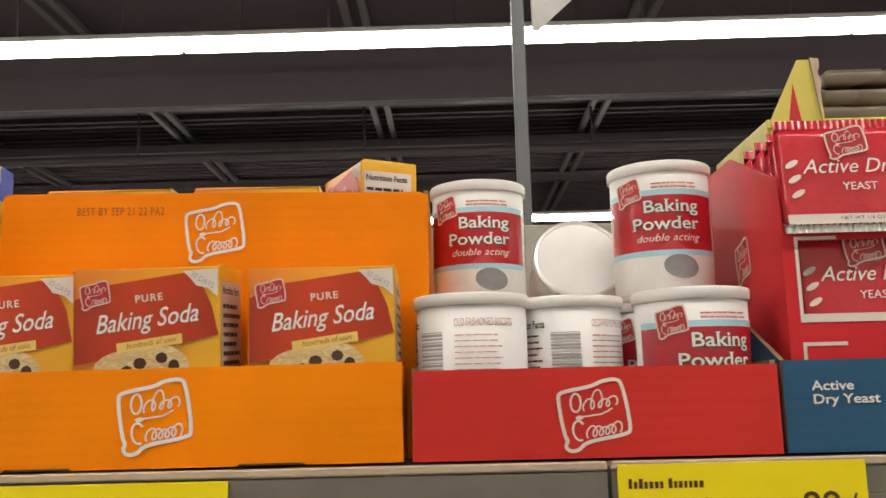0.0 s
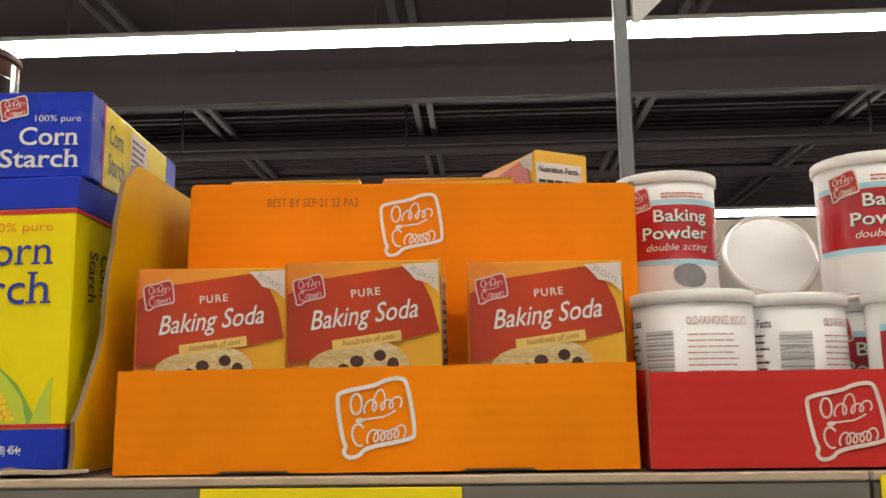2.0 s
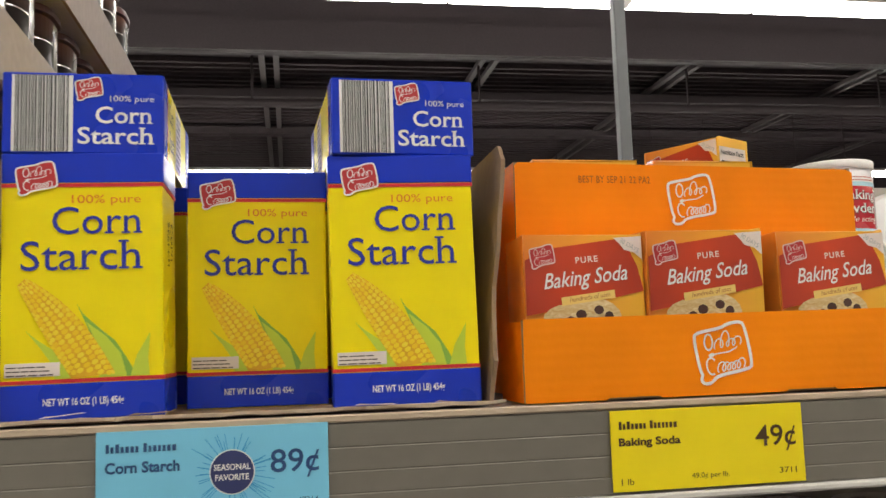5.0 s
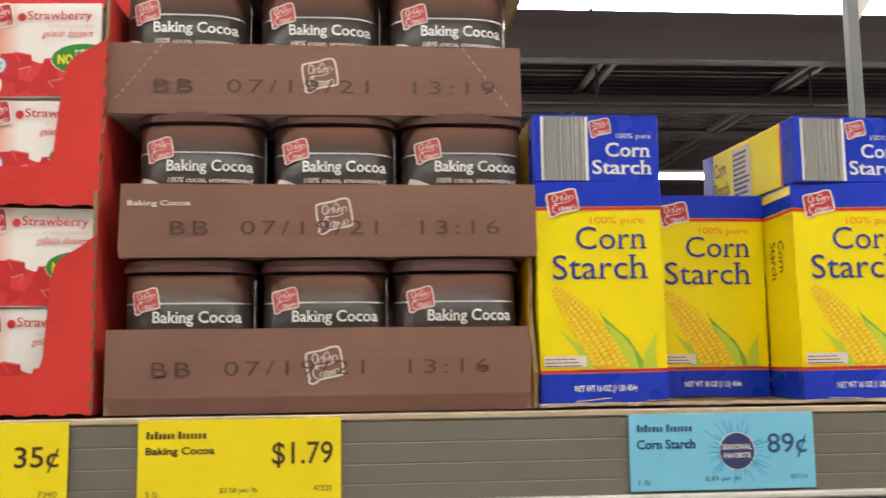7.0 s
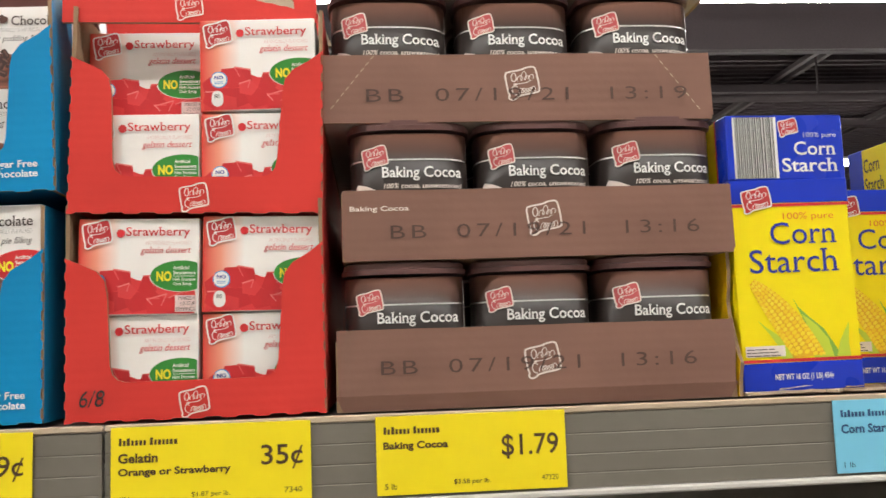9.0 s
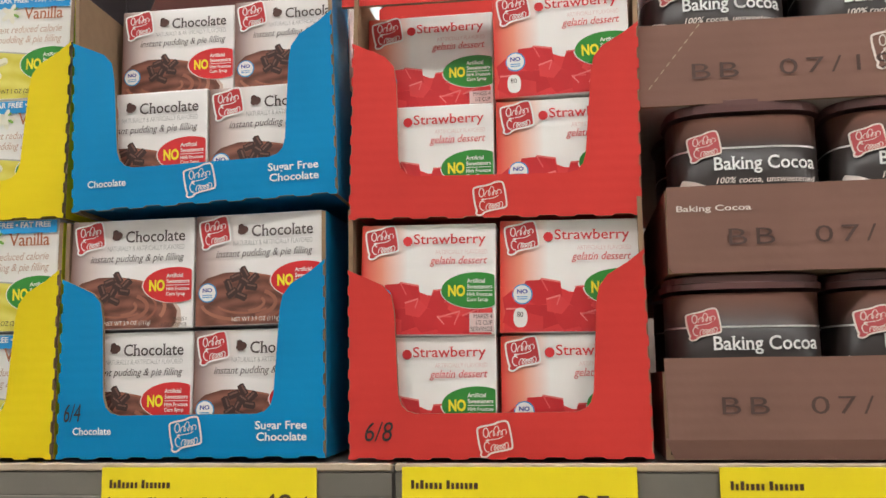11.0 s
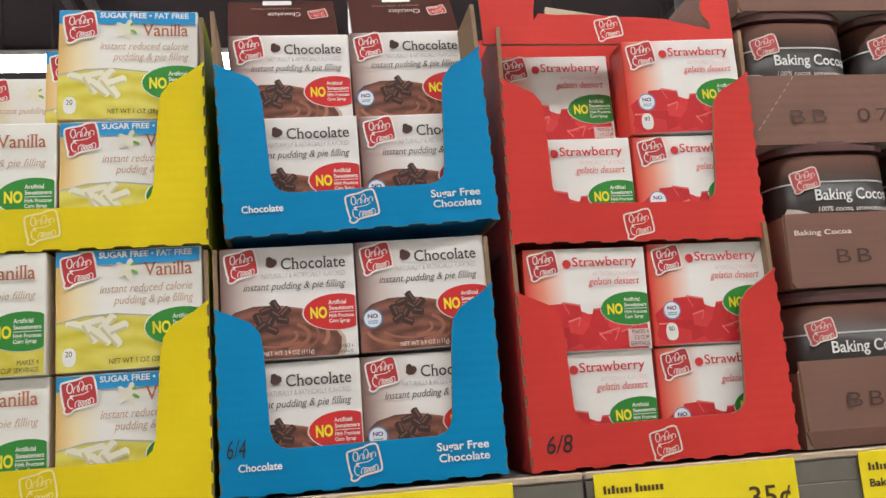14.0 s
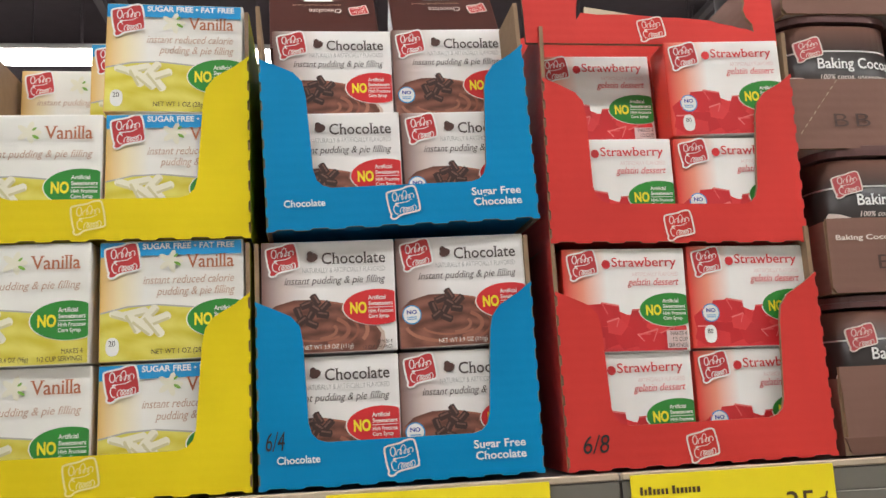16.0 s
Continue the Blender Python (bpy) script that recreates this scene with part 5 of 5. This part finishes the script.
RED_LOGO = surface("cocoa_emblem_red", (0.52, 0.08, 0.085), 0.4, var=0.08, bump=0)
COCOA_TRAYS = [(-1.0085, 0.531, SHELF_Z, 0.0, "13:16"), (-1.0015, 0.5345, 1.5752, 0.0, "13:16"), (-1.0165, 0.541, 1.6885, 0.0, "13:19"), (-1.008, 0.545, 1.8020, 0.0, "13:19")]
can = None
for k, (x, y, z, turn, stamp) in enumerate(COCOA_TRAYS):
    w, d, fh = (0.3205, 0.535, 0.0630 if k == 0 else 0.0562) if k < 2 else (0.327, 0.535, 0.0565)
    front = nicked((0.0, 0.004), (0.0, 0.0), 0.05)[:1] + [(0.003, 0.0), (w - 0.003, 0.0), (w, 0.004), (w - 0.001, fh)] + torn((w - 0.001, fh), (0.001, fh + 0.0003), 0.03, 0.0004, k)[1:]
    if k == 0:                                              # its lower edge is crushed inwards
        front = [(0.002, 0.0125), (w - 0.002, 0.0125), (w, fh * 0.6), (w - 0.001, fh)] + torn((w - 0.001, fh), (0.001, fh + 0.0003), 0.03, 0.0004, k)[1:]
    ob = tray("cocoa_case", pose(x, y, z, 0, 0, turn), "brown corrugated case of baking cocoa cans with a stamped date", w, d, 0.05, B_BROWN, front, side=[(0.003, 0), (d, 0), (d, 0.048), (0.003, 0.055)], back=0.05, group="stacked cocoa cases")
    ob["category"] = "carton tray"
    # right walls and upper bases take the board with glare in its colour
    pale = [c for c in ob.children if c.name.startswith("side_panel")][1:] + [c for c in ob.children if c.name.startswith("base") and k > 1]
    for c in pale:
        c.data.materials[0] = CASE_SIDE
    if k == 0:
        bm = bmesh.new()
        rows = [[bm.verts.new((p, q, r_z)) for p, q, r_z in ((e0, 0.0, 0.0125), (e1, 0.0, 0.0125), (e1 - 0.005, yq, 0.0005), (e0 + 0.005, yq, 0.0005))] for e0, e1, yq in ((0.0, w, 0.0028),)]
        bm.faces.new(rows[0])
        ext = bmesh.ops.extrude_face_region(bm, geom=bm.faces[:])
        bmesh.ops.translate(bm, verts=[v for v in ext["geom"] if isinstance(v, bmesh.types.BMVert)], vec=(0, 0.0028, 0.0008))
        part("crushed_edge", bm, B_BROWN, ob, "crushed lower edge of the case")
    sx = (0.035, 0.0385, 0.037, 0.037)[k]
    letters(FRONTS[ob.name], "BB  07/19/21  " + stamp, sx, 0.028 if k == 0 else 0.0172, 0.2525 if k < 2 else 0.268, 0.0108, STAMP, name="date_stamp", spacing=1.25, bold=-0.004)["kind"] = "stuff"
    logo(FRONTS[ob.name], w * 0.508, fh * 0.56, 0.0275, 0.0255, None, CREAM, -0.0006)
    if k == 1:
        letters(FRONTS[ob.name], "Baking Cocoa", 0.0065, 0.0385, 0.047, 0.0052, CREAM, bold=0.015)
    if k >= 2:
        cracks = []
        for a, b in (((0.008, 0.012), (0.045, 0.058)), ((w - 0.012, 0.008), (w - 0.05, 0.058))):
            for i in range(9):
                u, v = i / 9, (i + 0.55) / 9
                p0 = (a[0] + (b[0] - a[0]) * u, a[1] + (b[1] - a[1]) * u)
                p1 = (a[0] + (b[0] - a[0]) * v, a[1] + (b[1] - a[1]) * v)
                cracks.append([p0, p1, (p1[0] + 0.0008, p1[1]), (p0[0] + 0.0008, p0[1])])
        decal(FRONTS[ob.name], "perforation", cracks, KRAFT_LIGHT, -0.0005)
    pitch = (w - 0.008) / 3
    for i in range(3):
        for j in range(7):
            if j > 1 and i < 2:
                continue
            m = pose(x + 0.0045 + i * pitch + (pitch - 0.0976) / 2, y + 0.0065 + (0.003 if i == 1 else 0) + j * 0.0735, z + 0.0032, 0, 0, (0.8, -0.6, 0.3)[i])
            can = copy_thing(can, m) if can else cocoa_can(m)


# ---------------------------------------------------------------- corn starch
CSZ = 1.4592
cs = corn_starch_box(pose(-0.6795, 0.539, CSZ, 0, -0.5, 0))
copy_thing(cs, pose(-0.5705, 0.600, CSZ, 0, 0.3, -0.4))
copy_thing(cs, pose(-0.4675, 0.540, CSZ, -1.0, -0.4, -1.6))
copy_thing(cs, pose(-0.6790, 0.666, CSZ))
copy_thing(cs, pose(-0.4665, 0.668, CSZ))
ly = corn_starch_lying(pose(-0.681, 0.5385, CSZ + 0.1756, 0, 0, 1))
copy_thing(ly, pose(-0.4655, 0.5395, CSZ + 0.1762, 0, 0, 3.0))

ct = thing("corn_starch_tray", pose(0, 0, SHELF_Z), "torn-open yellow and kraft cardboard tray under the corn starch boxes", "display tray")
part("base", block(-0.684, -0.366, 0.536, 0.82, 0.0, 0.0011), KRAFT, ct)
right = [(0.0, 0.0)] + [(0.29, 0.0), (0.29, 0.19), (0.20, 0.19), (0.03, 0.19)] + torn((0.03, 0.19), (0.012, 0.176), 0.006, 0.002, 3)[1:] + torn((0.012, 0.176), (0.012, 0.07), 0.012, 0.003, 4)[1:] + torn((0.012, 0.07), (-0.006, 0.03), 0.008, 0.002, 5)[1:] + torn((-0.006, 0.03), (0.0, 0.0), 0.008, 0.002, 6)[1:-1]
rp = part("side_panel", side_plate(0.0, 0.003, [(y + 0.533, z) for y, z in right], 1), [B_CSYEL, KRAFT], ct, "yellow side wall with a torn front edge")
rp.matrix_basis = pose(-0.3615, 0, 0.0005, 0, 6.0, 0)
lp = part("side_panel", side_plate(-0.003, 0.0, [(y + 0.533, z * 0.92) for y, z in right], -1), [B_CSYEL, KRAFT], ct, "yellow side wall with a torn front edge")
lp.matrix_basis = pose(-0.6835, 0, 0, 0, 0, 0)
part("back_panel", block(-0.684, -0.354, 0.82, 0.823, 0, 0.15), KRAFT, ct)
r = random.Random(11)
strip = [(-0.682, 0.5285)]
x = -0.682
while x < -0.36:
    x += r.uniform(0.006, 0.02)
    strip.append((x, 0.5285 + r.uniform(-0.004, 0.007)))
strip += [(-0.356, 0.5355), (-0.682, 0.5355)]
bm = bmesh.new()
a = [bm.verts.new((p, q, 0.0005 + 0.0015 * r.random())) for p, q in strip]
b = [bm.verts.new((v.co.x, v.co.y, v.co.z + 0.0022)) for v in a]
bm.faces.new(a)
bm.faces.new(b[::-1])
for i in range(len(a)):
    bm.faces.new((a[i], b[i], b[(i + 1) % len(a)], a[(i + 1) % len(a)]))
part("torn_edge", bm, KRAFT_LIGHT, ct, "ragged torn kraft edge")
for i, x in enumerate((-0.655, -0.60, -0.455, -0.40)):
    bm = flat([[(0, 0), (0.03, 0.001), (0.026, 0.005), (0.012, 0.0035), (0.004, 0.006)]], 0)
    ob = part("torn_scrap", bm, (KRAFT_LIGHT, KRAFT)[i % 2], ct)
    ob.matrix_basis = pose(x, 0.530 - 0.001 * (i % 3), 0.0042, -82, 3 * i - 5, 0)

# ---------------------------------------------------------------- baking soda
w = 0.2995
of = tray("baking_soda_tray", pose(-0.3355, 0.534, SHELF_Z - 0.0005, 0, -0.1, 0.9), "low orange corrugated tray holding baking soda boxes", w, 0.064, 0.0575, B_ORANGE,
          [(0, 0)] + [(0.06, 0), (0.062, 0.0015), (0.1, 0.0015), (0.102, 0), (0.2, 0), (0.202, 0.0015), (0.24, 0.0015), (0.242, 0), (w, 0), (w - 0.0005, 0.03), (w, 0.0595), (0.15, 0.0592), (0.0005, 0.0588)])
logo(FRONTS[of.name], 0.151, 0.0305, 0.043, 0.0405, None, WHITE)
orb = tray("baking_soda_case", pose(-0.321, 0.602, SHELF_Z, 0, 0.8, 0.6), "tall orange corrugated case of baking soda standing behind a low tray", 0.2985, 0.25, 0.186, B_ORANGE,
           [(0, 0), (0.2985, 0), (0.2985, 0.182), (0.292, 0.1845), (0.17, 0.185), (0.003, 0.1855), (0, 0.183)])
logo(FRONTS[orb.name], 0.150, 0.157, 0.040, 0.038, None, WHITE)
letters(FRONTS[orb.name], "BEST BY SEP 21 22 PA2", 0.053, 0.1695, 0.061, 0.0058, STAMP_OR, name="date_stamp", spacing=1.1)
soda = soda_box(pose(-0.3305, 0.5445, SHELF_Z + 0.003, 0, 0, -0.5), 1)
copy_thing(soda, pose(-0.2375, 0.5445, SHELF_Z + 0.004, 3.6, -0.6, -1.0))
copy_thing(soda, pose(-0.1310, 0.5435, SHELF_Z + 0.003, 0, -0.4, 0.5))
for i in range(3):
    copy_thing(soda, pose(-0.314 + i * 0.097, 0.62, SHELF_Z + 0.003))
    copy_thing(soda, pose(-0.314 + i * 0.097, 0.68, SHELF_Z + 0.003))
    copy_thing(soda, pose(-0.314 + i * 0.097, 0.74, SHELF_Z + 0.003))
pad = thing("cardboard_pad", pose(-0.314, 0.62, SHELF_Z + 0.1198), "kraft cardboard pad between layers of baking soda", "cardboard")
part("sheet", block(0, 0.19, 0, 0.13, 0, 0.0134, 0.001), KRAFT, pad)
part("upper_sheet", block(0.001, 0.189, 0.001, 0.129, 0.0136, 0.0206, 0.001), KRAFT_LIGHT, pad)
copy_thing(soda, pose(-0.298, 0.739, SHELF_Z + 0.1408, 90, 0, 0))
copy_thing(soda, pose(-0.193, 0.741, SHELF_Z + 0.1408, 90, 0, 1))
copy_thing(soda, pose(-0.122, 0.806, SHELF_Z + 0.1217, 0, 0, -62))


# ---------------------------------------------------------------- baking powder
R = 0.036


def ring_arc(r0, z0, z1, a0, a1, n=32):
    """A label on the can's side from angle a0 to a1 (0 faces the aisle)."""
    bm = bmesh.new()
    lo, hi = [], []
    for i in range(n + 1):
        a = radians(a0 + (a1 - a0) * i / n)
        x, y = r0 * math.sin(a), -r0 * math.cos(a)
        lo.append(bm.verts.new((x, y, z0)))
        hi.append(bm.verts.new((x, y, z1)))
    for i in range(n):
        bm.faces.new((lo[i], lo[i + 1], hi[i + 1], hi[i]))
    return bm


def lathe(profile, n=40):
    bm = bmesh.new()
    rings = [[bm.verts.new((r * math.cos(2 * math.pi * i / n), r * math.sin(2 * math.pi * i / n), z)) for i in range(n)] for r, z in profile]
    for a, b in zip(rings, rings[1:]):
        for i in range(n):
            bm.faces.new((a[i], a[(i + 1) % n], b[(i + 1) % n], b[i]))
    bm.faces.new(rings[0][::-1])
    bm.faces.new(rings[-1])
    return bm


def powder_can(m):
    H = 0.0975
    ob = thing("baking_powder_can", m, "white baking powder can with a red label and white plastic lid", "can", "baking powder cans")
    part("body", lathe([(R - 0.001, 0.0), (R, 0.001), (R, H - 0.004)]), CAN_WHITE, ob)
    part("base_rim", lathe([(R - 0.0045, 0.0012), (R - 0.0035, 0.0009), (R - 0.0026, -0.0014), (R - 0.001, -0.0018), (R + 0.0006, -0.001), (R + 0.0006, 0.003)]), TIN, ob, "silver metal base")
    part("lid", lathe([(R + 0.0005, H - 0.0078), (R + 0.0018, H - 0.0072), (R + 0.002, H - 0.001), (R + 0.0012, H), (R - 0.003, H), (R - 0.004, H - 0.002)]), LID_WHITE, ob, "white plastic lid")
    for p in ob.children:
        for f in p.data.polygons:
            f.use_smooth = abs(f.normal.z) < 0.4
    part("red_label", ring_arc(R + 0.0003, 0.033, 0.0725, -78, 72), CAN_RED, ob, "red paper label")
    part("blue_stripe", ring_arc(R + 0.00035, 0.0725, 0.0765, -78, 72), PALE_BLUE, ob)
    part("blue_stripe", ring_arc(R + 0.00035, 0.029, 0.033, -78, 72), PALE_BLUE, ob)

    def bend(x, y):
        a = x / R
        r = R + 0.0004 - y
        return r * math.sin(a), -r * math.cos(a)

    wrap(letters(ob, "Baking\nPowder", -0.021, 0.0475, 0.048, 0.0215, WHITE, -0.0006, bold=0.012, align="RIGHT", serif=0.045), bend)
    wrap(letters(ob, "Baking\nPowder", -0.0203, 0.0468, 0.048, 0.0215, CHOC_DARK, -0.0004, name="letter_shadow", bold=0.016, align="RIGHT", serif=0.045), bend)
    wrap(letters(ob, "double acting", -0.018, 0.0375, 0.045, 0.0068, CREAM, -0.0005, shear=0.3), bend)
    wrap(logo(ob, -0.0235, 0.076, 0.020, 0.0185, LOGO_RED, CREAM, -0.0006), bend)
    wrap(decal(ob, "gluten_print", lines(-0.006, 0.028, 0.0775, 0.083, 2, 4, 0.4), ROSE_INK, -0.0005), bend)
    wrap(decal(ob, "spoon", [oval(0.012, 0.021, 0.0125, 0.0085, -8, 18), [(-0.03, 0.033), (-0.029, 0.0345), (0.003, 0.027), (0.002, 0.024)]], SPOON, -0.0005, "printed measuring spoon"), bend)
    # the back of the label
    def bend_back(x, y):
        a = x / R + math.pi
        r = R + 0.0004 - y
        return r * math.sin(a), -r * math.cos(a)

    bm = [rect(-0.031, -0.012, z, z + h) for z, h in zip([0.035 + i * 0.0021 for i in range(19)], [0.0006 + 0.0009 * ((i * 7) % 3) / 2 for i in range(19)])]
    wrap(decal(ob, "bar_code", bm, GREY_INK, -0.0003), bend_back)
    wrap(decal(ob, "recipe_print", lines(-0.004, 0.03, 0.028, 0.074, 13, 6, 0.24), FINE_RED, -0.0003), bend_back)
    wrap(letters(ob, "OLD-FASHIONED BISCUITS", -0.004, 0.0765, 0.038, 0.005, FINE_RED, -0.0004), bend_back)
    # the facts panel between bar code and front
    def bend_side(x, y):
        a = x / R + 1.80
        r = R + 0.0004 - y
        return r * math.sin(a), -r * math.cos(a)

    wrap(letters(ob, "Nutrition Facts", -0.014, 0.0765, 0.027, 0.0052, BLACK, -0.0004, bold=0.02), bend_side)
    wrap(decal(ob, "facts_print", lines(-0.014, 0.012, 0.03, 0.075, 11, 9, 0.3), BLACK, -0.0003), bend_side)
    return ob


pt = tray("baking_powder_tray", pose(-0.0305, 0.5365, SHELF_Z, 0, 0.0, -0.5), "low red corrugated tray holding baking powder cans", 0.2185, 0.3, 0.055, B_RED,
          [(0, 0), (0.2185, 0), (0.2185, 0.0525), (0.11, 0.0535), (0.001, 0.0535)])
logo(pt, 0.1085, 0.0252, 0.041, 0.038, None, CREAM)
Z1, Z2 = SHELF_Z + 0.0042, SHELF_Z + 0.0042 + 0.0985
pc = powder_can(pose(0.151, 0.581, Z1, 0, 0, 4))
for x, y, z, a in ((0.0075, 0.582, Z1, 168), (0.0745, 0.612, Z1, 204), (0.1475, 0.659, Z1, -18), (0.0085, 0.658, Z1, 20), (0.073, 0.689, Z1, 60), (0.073, 0.765, Z1, 20), (0.146, 0.735, Z1, 0), (0.006, 0.734, Z1, 0),
                   (0.017, 0.690, Z2, -6), (0.1515, 0.648, Z2, -12)):
    copy_thing(pc, pose(x, y, z, 0, 0, a))
copy_thing(pc, pose(0.0965, 0.700, Z2 + 0.0415, -113, 0, 0))


# ---------------------------------------------------------------- yeast
yt = tray("yeast_tray", pose(0.192, 0.5385, SHELF_Z), "low slate blue corrugated tray of dry yeast", 0.22, 0.25, 0.055, B_STEEL, [(0, 0), (0.22, 0), (0.22, 0.0545), (0.0005, 0.0545)], side=[(0.003, 0), (0.25, 0), (0.25, 0.09), (0.06, 0.08), (0.003, 0.055)])
letters(yt, "Active\nDry Yeast", 0.0165, 0.0265, 0.0405, 0.0155, WHITE, bold=0.018)
yc = thing("yeast_display_box", pose(0.205, 0.556, SHELF_Z + 0.003), "glossy red carton display of yeast sachets", "carton")
part("side_panel", side_plate(0, 0.002, [(0, 0), (0.17, 0), (0.17, 0.205), (0.09, 0.205), (0.0, 0.168)], -1), [YEAST_RED, YEAST_RED], yc)
part("side_panel", side_plate(0.19, 0.192, [(0, 0), (0.17, 0), (0.17, 0.205), (0.09, 0.205), (0.0, 0.168)], 1), [YEAST_RED, YEAST_RED], yc)
for x0, x1, z0, z1 in ((0.002, 0.19, 0.0, 0.0805), (0.002, 0.0105, 0.0805, 0.137), (0.105, 0.19, 0.0805, 0.137), (0.0105, 0.105, 0.1275, 0.137)):   # a front with a window
    part("front_panel", plate(rect(x0, x1, z0, z1), 0.001, 0.003), [YEAST_RED, YEAST_RED], yc)
part("back_panel", plate([(0.002, 0), (0.19, 0), (0.19, 0.205), (0.002, 0.205)], 0.168, 0.17), [YEAST_RED, YEAST_RED], yc)
part("base", block(0.002, 0.19, 0.003, 0.168, 0, 0.002), YEAST_RED, yc)
decal(yc, "cream_frame", [rect(0.0082, 0.035, 0.1275, 0.1298), rect(0.07, 0.107, 0.1275, 0.1298), rect(0.0082, 0.0104, 0.0805, 0.1275), rect(0.0082, 0.107, 0.0752, 0.0805), rect(0.0082, 0.036, 0.0605, 0.0628), rect(0.0082, 0.0104, 0.03, 0.0605)], CREAM, 0.0004)
sl = logo(yc, 0.045, 0.115, 0.03, 0.03, None, CREAM, 0)
sl.matrix_basis = pose(-0.0005, 0.075, 0.125, 0, 0, -90) @ pose(0, 0, 0, 0, -9, 0)


def sachet(m):
    """A foil sachet: pillow body, crimped ends, printed name."""
    w, h = 0.083, 0.066
    ob = thing("yeast_sachet", m, "shiny red foil sachet of active dry yeast", "sachet", "yeast sachets")
    bm = bmesh.new()
    nx, nz = 16, 12
    r = random.Random(3)
    for s in (-1, 1):
        grid = [[bm.verts.new((w * i / nx, s * (0.0035 * (math.sin(math.pi * i / nx) * math.sin(math.pi * j / nz)) ** 0.5 + (0.0006 * r.uniform(-1, 1) if 0 < i < nx and 0 < j < nz else 0)), h * j / nz)) for j in range(nz + 1)] for i in range(nx + 1)]
        for i in range(nx):
            for j in range(nz):
                bm.faces.new((grid[i][j], grid[i + 1][j], grid[i + 1][j + 1], grid[i][j + 1]))
    bmesh.ops.remove_doubles(bm, verts=bm.verts, dist=0.00002)
    part("film", bm, SACHET, ob, smooth=True)
    for z0 in (-0.005, h - 0.001):
        bm = bmesh.new()
        cols = []
        for i in range(41):
            y = 0.0005 * (1 if i % 2 else -1)
            cols.append([bm.verts.new((w * i / 40, y + o, z)) for o, z in ((-0.0003, z0), (0.0003, z0), (0.0003, z0 + 0.006), (-0.0003, z0 + 0.006))])
        for a, b in zip(cols, cols[1:]):
            for q in range(4):
                bm.faces.new((a[q], b[q], b[(q + 1) % 4], a[(q + 1) % 4]))
        part("crimped_end", bm, SACHET if z0 > 0 else FOIL, ob)
    Yf = -0.0048
    decal(ob, "white_band", [rect(0.002, w - 0.002, 0.0, 0.0065)], CREAM, Yf + 0.0022)
    letters(ob, "NET WT 1/4 OZ (7g)", 0.035, 0.0018, 0.035, 0.003, DARK_INK, Yf + 0.0018)
    letters(ob, "Active Dry", 0.014, 0.030, 0.062, 0.0125, WHITE, Yf, shear=0.3)
    letters(ob, "YEAST", 0.038, 0.0215, 0.022, 0.0052, WHITE, Yf)
    logo(ob, 0.044, 0.0535, 0.026, 0.02, LOGO_RED, CREAM, Yf)
    decal(ob, "swirl", [oval(0.008, 0.04, 0.005, 0.002, 30, 8), oval(0.009, 0.03, 0.005, 0.002, 30, 8), oval(0.01, 0.02, 0.005, 0.002, 30, 8)], CREAM, Yf + 0.0012)
    return ob


s0 = sachet(pose(0.2065, 0.5515, 1.5965, -6, 0, 0))
copy_thing(s0, pose(0.2165, 0.5665, 1.529, -2, 0, 0))
for i in range(5):
    copy_thing(s0, pose(0.2085 - 0.0004 * i, 0.566 + i * 0.011, 1.594 - 0.003 * (i % 2), -8, 1.5 * (i % 2), 0))
    copy_thing(s0, pose(0.298, 0.5545 + i * 0.012, 1.595, -6, 0, 0))

yb = thing("yellow_carton", pose(0.268, 0.735, SHELF_Z), "pale yellow carton with a raised pointed flap", "carton")
part("box", block(0, 0.2, 0, 0.15, 0, 0.266, 0.0015), PALE_YEL, yb)
part("flap", plate([(0.0, 0.258), (0.05, 0.258), (0.046, 0.318), (0.030, 0.318)], -0.002, 0.0), [PALE_YEL, KRAFT_LIGHT], yb, "pointed carton flap")
part("flap_edge", plate([(0.0465, 0.262)] + torn((0.0465, 0.262), (0.0475, 0.318), 0.006, 0.0012, 8)[1:] + [(0.040, 0.319)], -0.0045, -0.003), [KRAFT_LIGHT, KRAFT], yb, "torn kraft edge")
decal(yb, "red_mark", [[(0.019, 0.264), (0.030, 0.262), (0.0285, 0.270), (0.0245, 0.297)]], RED_INK, -0.0024)
wy = thing("two_tone_carton", pose(0.2095, 0.745, SHELF_Z), "white carton with a yellow lower half behind the yeast", "carton")
part("box", block(0, 0.054, 0, 0.12, 0, 0.205, 0.0012), CAN_WHITE, wy)
part("yellow_band", block(-0.0004, 0.0544, -0.0004, 0.1204, 0.001, 0.155, 0.001), PALE_YEL, wy, "yellow lower half")
ol = thing("olive_pouch", pose(0.33, 0.75, SHELF_Z + 0.2662), "crinkled dark olive plastic pouch on a carton", "pouch")
for i in range(3):
    bm = block(-0.01 + 0.004 * i, 0.12, 0, 0.1, 0.0165 * i, 0.0165 * i + 0.0155, 0.005, 2)
    rr_ = random.Random(i)
    for v in bm.verts:
        v.co.z += rr_.uniform(-0.0015, 0.0015)
        v.co.x += rr_.uniform(-0.002, 0.002)
    part("fold", bm, OLIVE, ol, smooth=True)
